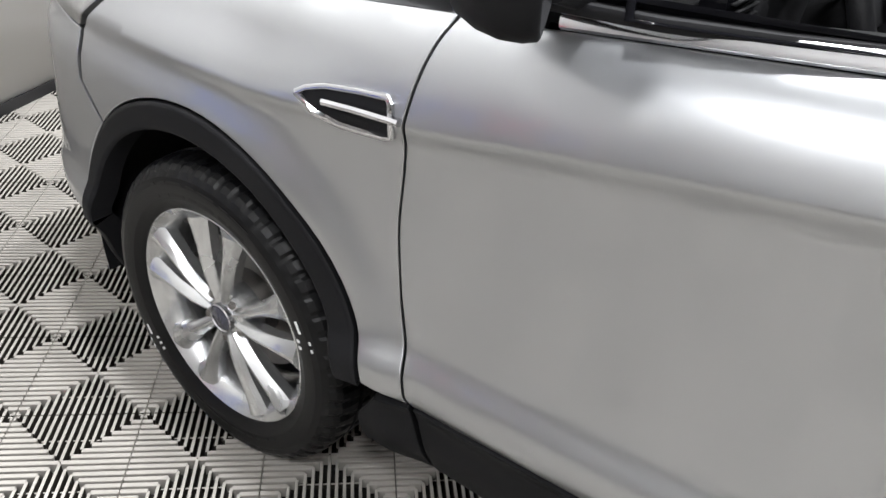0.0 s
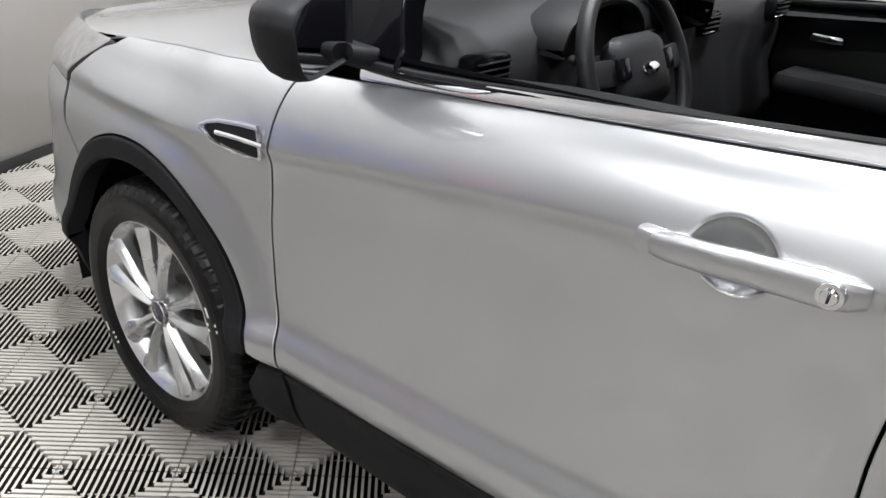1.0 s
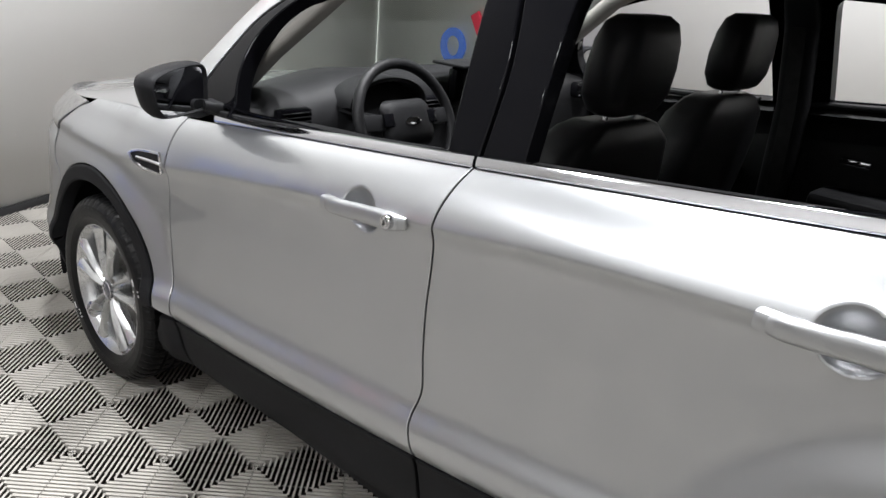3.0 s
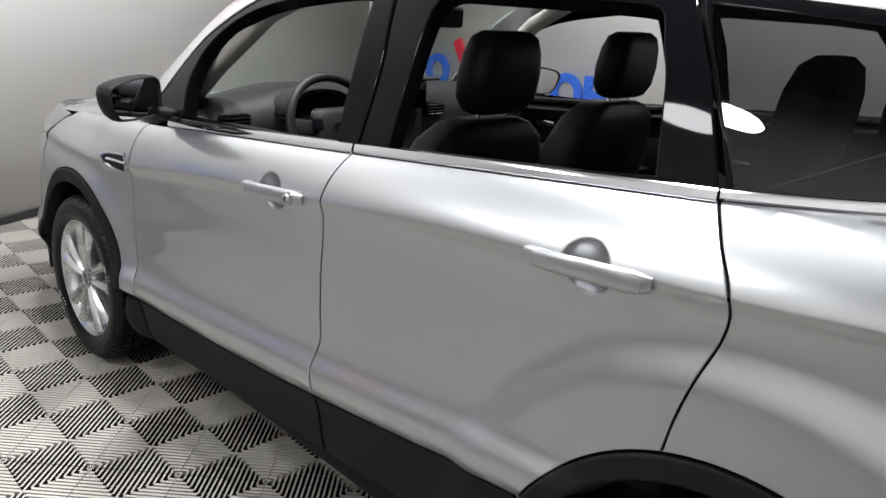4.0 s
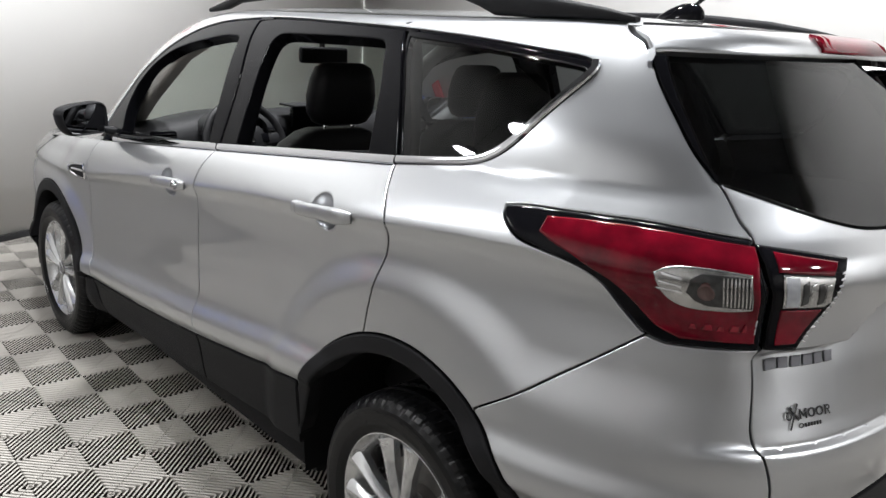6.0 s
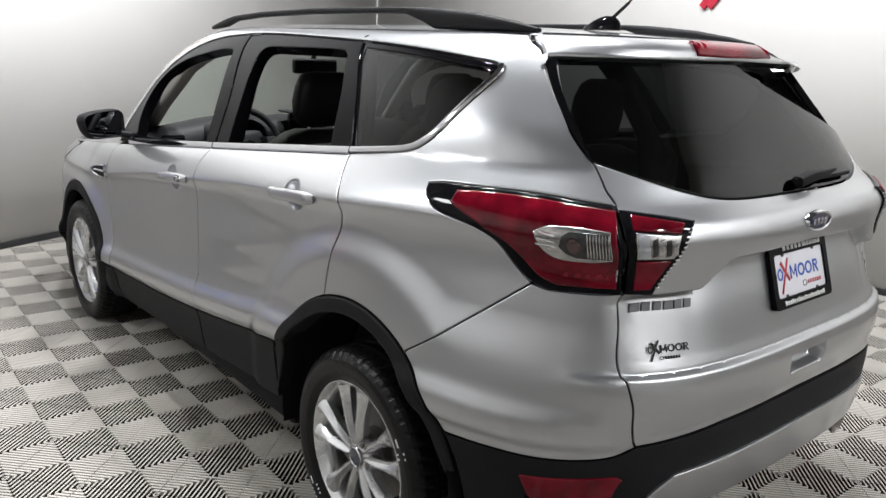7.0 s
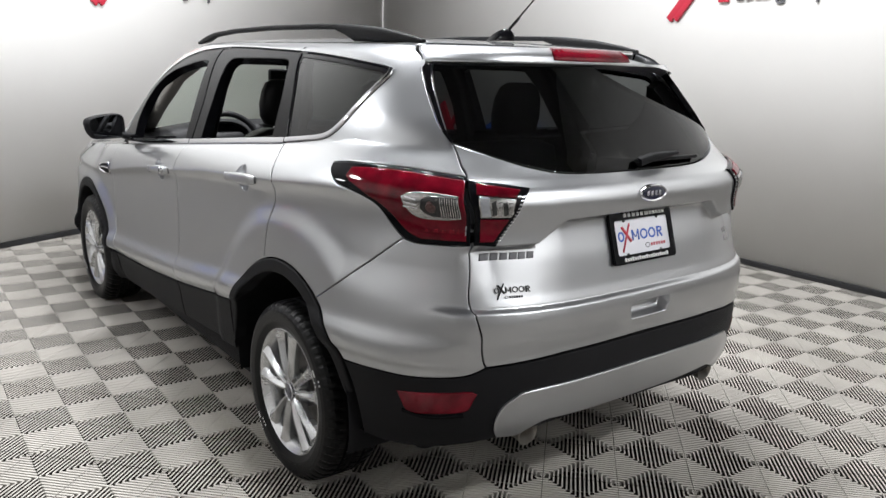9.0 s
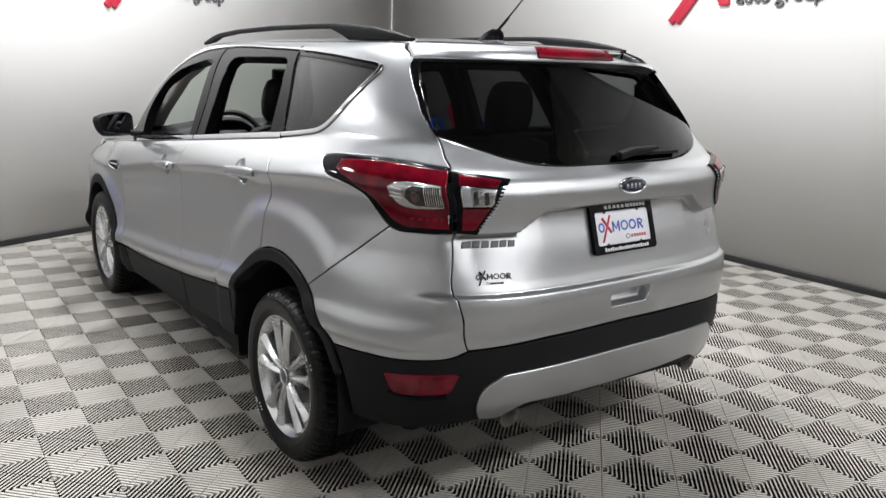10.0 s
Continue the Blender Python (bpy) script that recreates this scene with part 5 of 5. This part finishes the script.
for s in (-1, 1):
    part("pillar_trim", sweep([(s * 0.735, 0.86, 1.06), (s * 0.70, 0.66, 1.24), (s * 0.655, 0.43, 1.42), (s * 0.60, 0.18, 1.535), (s * 0.575, 0.0, 1.56)], rounded(0.075, 0.05, 0.02, 4)), LINING, car, "pale pillar trim")
    part("pillar_trim", sweep([(s * 0.80, -0.24, 0.75), (s * 0.775, -0.25, 1.15), (s * 0.70, -0.25, 1.40), (s * 0.63, -0.24, 1.55)], rounded(0.11, 0.05, 0.02, 4), ups=[(s, 0, 0)] * 4), TRIM, car)
    part("pillar_trim", sweep([(s * 0.79, -1.12, 0.85), (s * 0.745, -1.10, 1.22), (s * 0.66, -1.0, 1.45), (s * 0.61, -0.93, 1.55)], rounded(0.10, 0.05, 0.02, 4), ups=[(s, 0, 0)] * 4), TRIM, car)
    part("seat_belt", sweep([(s * 0.668, -0.25, 1.40), (s * 0.742, -0.25, 1.12), (s * 0.766, -0.25, 0.75)], rounded(0.045, 0.003, 0.001, 2), ups=[(s, 0.3, 0)] * 3), CARPET, car)
both("quarter_trim", loop_of([(-1.20, 0.85), (-1.80, 0.85), (-2.02, 1.28), (-1.75, 1.50), (-1.67, 1.505), (-1.64, 1.46), (-1.55, 1.36), (-1.47, 1.29), (-1.2, 1.25)]), TRIM, [car, car], upper=True, off=-0.06, gap=0, flange=-0.04, edge=0.01, step=0.05)
part("cabin_floor", box_bm((-0.74, -1.05, 0.345), (0.74, 0.95, 0.40), 0.02), CARPET, car)
part("bulkhead", box_bm((-0.74, 0.95, 0.36), (0.74, 1.0, 1.0), 0.02), CARPET, car)
part("boot_floor", box_bm((-0.62, -2.0, 0.62), (0.62, -1.25, 0.66), 0.02), CARPET, car)
part("parcel_cover", box_bm((-0.60, -2.0, 1.02), (0.60, -1.32, 1.035), 0.006), TRIM, car)
# ---- the room ----
EAST, NORTH_Y, NORTH_SLOPE, WEST, SOUTH = 3.65, 3.57, 0.42, -4.3, -7.6
corner_ne, corner_nw = Vector((EAST, NORTH_Y + NORTH_SLOPE * EAST, 0)), Vector((WEST, NORTH_Y + NORTH_SLOPE * WEST, 0))
corner_se, corner_sw = Vector((EAST, SOUTH, 0)), Vector((WEST, SOUTH, 0))
FLOOR_Z = -0.026


def wall(name, a, b):
    """A wall 0.2 m thick from a to b, seen from its left-hand side, with a black baseboard."""
    d = (b - a).normalized()
    out = Vector((-d.y, d.x, 0))
    length = (b - a).length
    m = Matrix.Translation(a) @ Matrix(((d.x, out.x, 0, 0), (d.y, out.y, 0, 0), (0, 0, 1, 0), (0, 0, 0, 1)))
    ob = part(name, box_bm((-0.0, 0, FLOOR_Z), (length + 0.0, 0.2, CEILING), m=m), WALLPAINT, None)
    tagged(ob, "plain white painted wall", "wall", kind="structure")
    bb = part("baseboard", box_bm((0.004, -0.014, FLOOR_Z), (length - 0.004, -0.002, 0.045), 0.003, m=m), BASEBLACK, None)
    tagged(bb, "black baseboard along a white wall", "baseboard", kind="structure")
    return m


BEND = 0.006
d_n = (corner_ne - corner_nw).normalized()
turn = (math.pi / 2 + math.atan(NORTH_SLOPE))
reach = BEND * math.tan(turn / 2)
m_east = wall("wall_east", corner_ne + Vector((0, -reach, 0)), corner_se)
m_south = wall("wall_south", corner_se, corner_sw)
m_west = wall("wall_west", corner_sw, corner_nw)
m_north = wall("wall_north", corner_nw, corner_ne - d_n * reach)
# the two white walls meet in a rounded edge
hub = corner_ne + Vector((-BEND, -reach, 0))
bend_at = lambda r, k: (hub.x + r * math.cos(turn * k / 40), hub.y + r * math.sin(turn * k / 40))
for nm, lab, ra, rb, top, mat in (("wall_corner", "curved white painted wall corner", BEND, BEND + 0.2, CEILING, WALLPAINT), ("baseboard", "black baseboard along a white wall", BEND - 0.014, BEND - 0.002, 0.045, BASEBLACK)):
    bm = bmesh.new()
    rings = [[bm.verts.new((*bend_at(r, k), z)) for r, z in ((ra, FLOOR_Z), (ra, top), (rb, top), (rb, FLOOR_Z))] for k in range(41)]
    for p, q in zip(rings, rings[1:]):
        for k in range(4):
            bm.faces.new((p[k], p[(k + 1) % 4], q[(k + 1) % 4], q[k]))
    bm.faces.new(rings[0])
    bm.faces.new(rings[-1][::-1])
    tagged(part(nm, bm, mat, None, angle=30), lab, nm.replace("wall_corner", "wall"), kind="structure")
ceil = mesh_object("ceiling", [(WEST - 0.2, SOUTH - 0.2, CEILING), (EAST + 0.2, SOUTH - 0.2, CEILING), (EAST + 0.2, 5.6, CEILING), (WEST - 0.2, 5.6, CEILING), (WEST - 0.2, SOUTH - 0.2, CEILING + 0.15), (EAST + 0.2, SOUTH - 0.2, CEILING + 0.15), (EAST + 0.2, 5.6, CEILING + 0.15), (WEST - 0.2, 5.6, CEILING + 0.15)],
                   [(3, 2, 1, 0), (4, 5, 6, 7), (0, 1, 5, 4), (1, 2, 6, 5), (2, 3, 7, 6), (3, 0, 4, 7)], CEILPAINT, smooth=False)
tagged(ceil, "plain dark grey ceiling over the room", "ceiling", kind="structure")
# pendant lamps: the low pair, and the added unseen high ones
first_lamps = {}
for lx, ly, lz in LAMPS:
    if lz not in first_lamps:
        lamp_1 = first_lamps[lz] = thing("pendant_lamp", "round white disc lamp hung on a cable", "lamp", "pendant lamps")
        part("diffuser", lathe([(0.001, 0.004), (LAMP_R, 0.004), (LAMP_R, 0.012), (0.001, 0.012)], 48, "Z"), SHADE, lamp_1)
        part("housing", lathe([(LAMP_R + 0.002, -0.004), (LAMP_R + 0.012, -0.004), (LAMP_R + 0.012, 0.02), (0.08, 0.05), (0.07, 0.11), (0.01, 0.115), (0.01, 0.05), (LAMP_R + 0.002, 0.014), (LAMP_R + 0.002, -0.004)], 48, "Z"), GREYMARK, lamp_1, "dark grey lamp housing")
        part("cable", sweep([(0, 0, 0.11), (0.0001, 0, CEILING - lz)], circle(0.004, 6), ups=[(0, 1, 0)] * 2), GREYMARK, lamp_1)
        lamp_1.matrix_basis = pose(lx, ly, lz)
    else:
        copy_thing(first_lamps[lz], pose(lx, ly, lz))

# wall signs: plain shapes in their colours, raised off the wall
def stroke(pts, w, depth, m, mat, parent, name):
    """A flat band of width w along 2D points, standing off the wall."""
    left, right = [], []
    p = [Vector(q) for q in pts]
    for i, q in enumerate(p):
        t = ((p[i + 1] if i + 1 < len(p) else q) - (p[i - 1] if i else q)).normalized()
        n = Vector((-t.y, t.x))
        left.append(q + n * w / 2)
        right.append(q - n * w / 2)
    bm = plate_bm([tuple(q) for q in left + right[::-1]], depth, 0.002)
    bm.transform(m @ Matrix(((1, 0, 0, 0), (0, 0, -1, -0.003), (0, 1, 0, 0), (0, 0, 0, 1))))
    return part(name, bm, mat, parent)


def oval(cx, cy, rx, ry, w, depth, m, mat, parent, name):
    bm, n = bmesh.new(), 40
    rings = [[bm.verts.new((cx + (rx + o) * math.cos(2 * math.pi * k / n), cy + (ry + o) * math.sin(2 * math.pi * k / n), z)) for k in range(n)] for o, z in ((0, 0), (0, depth), (-w, depth), (-w, 0))]
    for i in range(3):
        for k in range(n):
            bm.faces.new((rings[i][k], rings[i][(k + 1) % n], rings[i + 1][(k + 1) % n], rings[i + 1][k]))
    bm.transform(m @ Matrix(((1, 0, 0, 0), (0, 0, -1, -0.003), (0, 1, 0, 0), (0, 0, 0, 1))))
    return part(name, bm, mat, parent)


def low_sign(m, s0, z, h, step):
    e = thing("wall_sign", "blue and red raised sign shapes low on a white wall", "sign", "wall signs")
    oval(s0, z, step * 0.40, h / 2, step * 0.19, 0.02, m, BLUEMARK, e, "blue_shape")
    stroke([(s0 + step * 0.62, z + h * 0.95), (s0 + step * 1.38, z - h * 0.55)], step * 0.26, 0.024, m, REDMARK, e, "red_shape")
    stroke([(s0 + step * 1.55, z + h * 0.95), (s0 + step * 0.55, z - h * 0.75)], step * 0.14, 0.030, m, REDMARK, e, "red_shape")
    c = s0 + step * 2.05
    stroke([(c - step * 0.36, z - h / 2), (c - step * 0.28, z + h / 2)], step * 0.17, 0.02, m, BLUEMARK, e, "blue_shape")
    stroke([(c + step * 0.36, z - h / 2), (c + step * 0.28, z + h / 2)], step * 0.17, 0.02, m, BLUEMARK, e, "blue_shape")
    stroke([(c - step * 0.26, z + h / 2), (c, z - h * 0.2), (c + step * 0.26, z + h / 2)], step * 0.15, 0.021, m, BLUEMARK, e, "blue_shape")
    for k in (3, 4):
        oval(s0 + step * (k + 0.02), z, step * 0.42, h / 2, step * 0.19, 0.02, m, BLUEMARK, e, "blue_shape")
    c = s0 + step * 4.82
    stroke([(c - step * 0.25, z - h / 2), (c - step * 0.25, z + h / 2)], step * 0.18, 0.02, m, BLUEMARK, e, "blue_shape")
    oval(c, z + h * 0.22, step * 0.33, h * 0.28, step * 0.17, 0.021, m, BLUEMARK, e, "blue_shape")
    stroke([(c, z), (c + step * 0.28, z - h / 2)], step * 0.18, 0.02, m, BLUEMARK, e, "blue_shape")
    return e


def high_sign(m, s0, z0):
    """s0: where the red slash's foot stands along the wall."""
    e = thing("wall_sign", "red slash with dark grey lettering raised on a white wall", "sign", "wall signs")
    for k, wd in ((0.0, 0.058), (0.066, 0.050)):
        stroke([(s0 + k, z0), (s0 + k + 0.42, z0 + 0.52)], wd, 0.025, m, REDMARK, e, "red_shape")
    stroke([(s0 + 0.47, z0 + 0.15), (s0 + 0.56, z0 + 0.15)], 0.05, 0.025, m, REDMARK, e, "red_shape")
    stroke([(s0 + 0.50, z0 + 0.17), (s0 + 0.20, z0 + 0.70)], 0.085, 0.024, m, REDMARK, e, "red_shape")
    fc = bpy.data.curves.new("lettering", "FONT")
    fc.body, fc.size, fc.extrude, fc.bevel_depth = "auto group", 0.165, 0.008, 0.0012
    fc.materials.append(GREYMARK)
    fo = new("lettering", fc)
    fo.parent = e
    fo.matrix_basis = m @ Matrix(((1, 0, 0, s0 + 0.62), (0, 0, -1, -0.012), (0, 1, 0, z0 + 0.135), (0, 0, 0, 1)))
    fo["label"] = "dark grey raised lettering"
    bpy.context.view_layer.update()
    me = bpy.data.meshes.new_from_object(fo.evaluated_get(bpy.context.evaluated_depsgraph_get()))
    mo = new("lettering", me)
    mo.parent, mo.matrix_basis = e, fo.matrix_basis.copy()
    mo["label"] = "dark grey raised lettering"
    bpy.data.objects.remove(fo)
    return e


inv_e, inv_n = m_east.inverted(), m_north.inverted()
low_sign(m_east, (inv_e @ Vector((EAST, 4.0, 0))).x, 0.74, 0.34, 0.40)
low_sign(m_north, (inv_n @ Vector((-3.6, NORTH_Y - NORTH_SLOPE * 3.6, 0))).x, 0.85, 0.30, 0.34)
high_sign(m_east, (inv_e @ Vector((EAST, 0.57, 0))).x, 1.95)
high_sign(m_north, (inv_n @ Vector((-0.33, NORTH_Y - NORTH_SLOPE * 0.33, 0))).x, 1.93)
high_sign(m_west, 4.2, 1.95)
e = thing("wall_mark", "small slanted orange shape low on a white wall", "sign")
s_o = (inv_n @ Vector((-0.08, NORTH_Y - NORTH_SLOPE * 0.08, 0))).x
stroke([(s_o - 0.02, 0.40), (s_o + 0.045, 0.52)], 0.05, 0.01, m_north, ORANGEMARK, e, "orange_shape")

# ---- floor of ribbed tiles: every tile has four squares of slanting ribs ----
Q = 0.2004
GX, GY, GROT = -1.026, 1.137, radians(-1.69)
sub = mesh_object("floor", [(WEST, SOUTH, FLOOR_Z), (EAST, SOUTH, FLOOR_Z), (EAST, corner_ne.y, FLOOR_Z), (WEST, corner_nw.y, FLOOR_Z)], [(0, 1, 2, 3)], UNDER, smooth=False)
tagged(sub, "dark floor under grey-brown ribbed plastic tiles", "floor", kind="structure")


def tile_geometry():
    vs, fs = [], []

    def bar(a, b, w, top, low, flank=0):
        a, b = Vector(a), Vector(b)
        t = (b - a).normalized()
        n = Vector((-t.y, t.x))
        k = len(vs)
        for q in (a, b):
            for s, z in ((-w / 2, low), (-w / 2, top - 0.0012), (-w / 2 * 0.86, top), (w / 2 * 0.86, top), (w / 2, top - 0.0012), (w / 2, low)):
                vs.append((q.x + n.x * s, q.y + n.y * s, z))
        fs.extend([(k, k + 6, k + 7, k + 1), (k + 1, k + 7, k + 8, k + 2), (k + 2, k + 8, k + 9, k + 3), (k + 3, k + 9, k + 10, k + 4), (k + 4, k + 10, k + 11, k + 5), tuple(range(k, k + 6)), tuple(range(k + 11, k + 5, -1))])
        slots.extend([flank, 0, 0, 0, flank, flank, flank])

    half, count = Q / math.sqrt(2), 17
    pitch = 2 * half / count
    for qx in (0, 1):
        for qy in (0, 1):
            c = Vector(((qx + 0.5) * Q, (qy + 0.5) * Q))
            along = Vector((1, -1)) / math.sqrt(2) if (qx + qy) % 2 == 0 else Vector((1, 1)) / math.sqrt(2)
            across = Vector((-along.y, along.x))
            for k in range(count):
                o = -half + (k + 0.5) * pitch
                ln = half - abs(o) - 0.0015
                if ln > 0.004:                       # each rib is broken in the middle
                    for sgn in (-1, 1):
                        # odd squares: thinner ribs with dark flanks, their shade built into colour and width
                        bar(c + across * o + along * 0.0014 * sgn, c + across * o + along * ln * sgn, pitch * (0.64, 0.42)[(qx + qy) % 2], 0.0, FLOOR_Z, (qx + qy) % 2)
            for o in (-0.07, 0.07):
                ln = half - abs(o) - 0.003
                # low cross bars, flanks painted in the same shade colour
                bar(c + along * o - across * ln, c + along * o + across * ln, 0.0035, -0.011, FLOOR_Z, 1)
    return vs, fs


slots = []
tv, tf = tile_geometry()
tile_mesh = bpy.data.meshes.new("tile")
tile_mesh.from_pydata(tv, [], tf)
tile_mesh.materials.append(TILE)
tile_mesh.materials.append(RIBSHADE)
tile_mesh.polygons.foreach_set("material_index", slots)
tv_np, rest_v, rest_f, near = np.array(tv), [], [], 0
spun = np.array(Matrix.Rotation(GROT, 3, "Z")).T
for i in range(-11, 13):
    for j in range(-23, 11):
        x, y = GX + 2 * Q * (i * math.cos(GROT) - j * math.sin(GROT)), GY + 2 * Q * (i * math.sin(GROT) + j * math.cos(GROT))
        if x < WEST + 0.05 or x + 2 * Q > EAST + 0.35 or y < SOUTH or y + 0.02 > NORTH_Y + NORTH_SLOPE * (x + 0.4):
            continue
        if -2.85 < x < 2.2 and -4.3 < y < 3.4 and not (-0.75 < x < 0.45 and -1.9 < y < 2.0) and near < 300:
            o = new("tile", tile_mesh)
            o.parent, o.matrix_basis = sub, Matrix.Translation((x, y, 0)) @ Matrix.Rotation(GROT, 4, "Z")
            near += 1
        else:
            k = len(rest_v) * len(tv)
            rest_v.append(tv_np @ spun + np.array([x, y, 0]))
            rest_f.extend([tuple(q + k for q in f) for f in tf])
rest = mesh_object("tiles", np.concatenate(rest_v), rest_f, TILE, sub, smooth=False)
rest.data.materials.append(RIBSHADE)
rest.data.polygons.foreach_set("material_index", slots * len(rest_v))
tagged(rest, "ribbed grey-brown plastic floor tiles", kind="stuff")
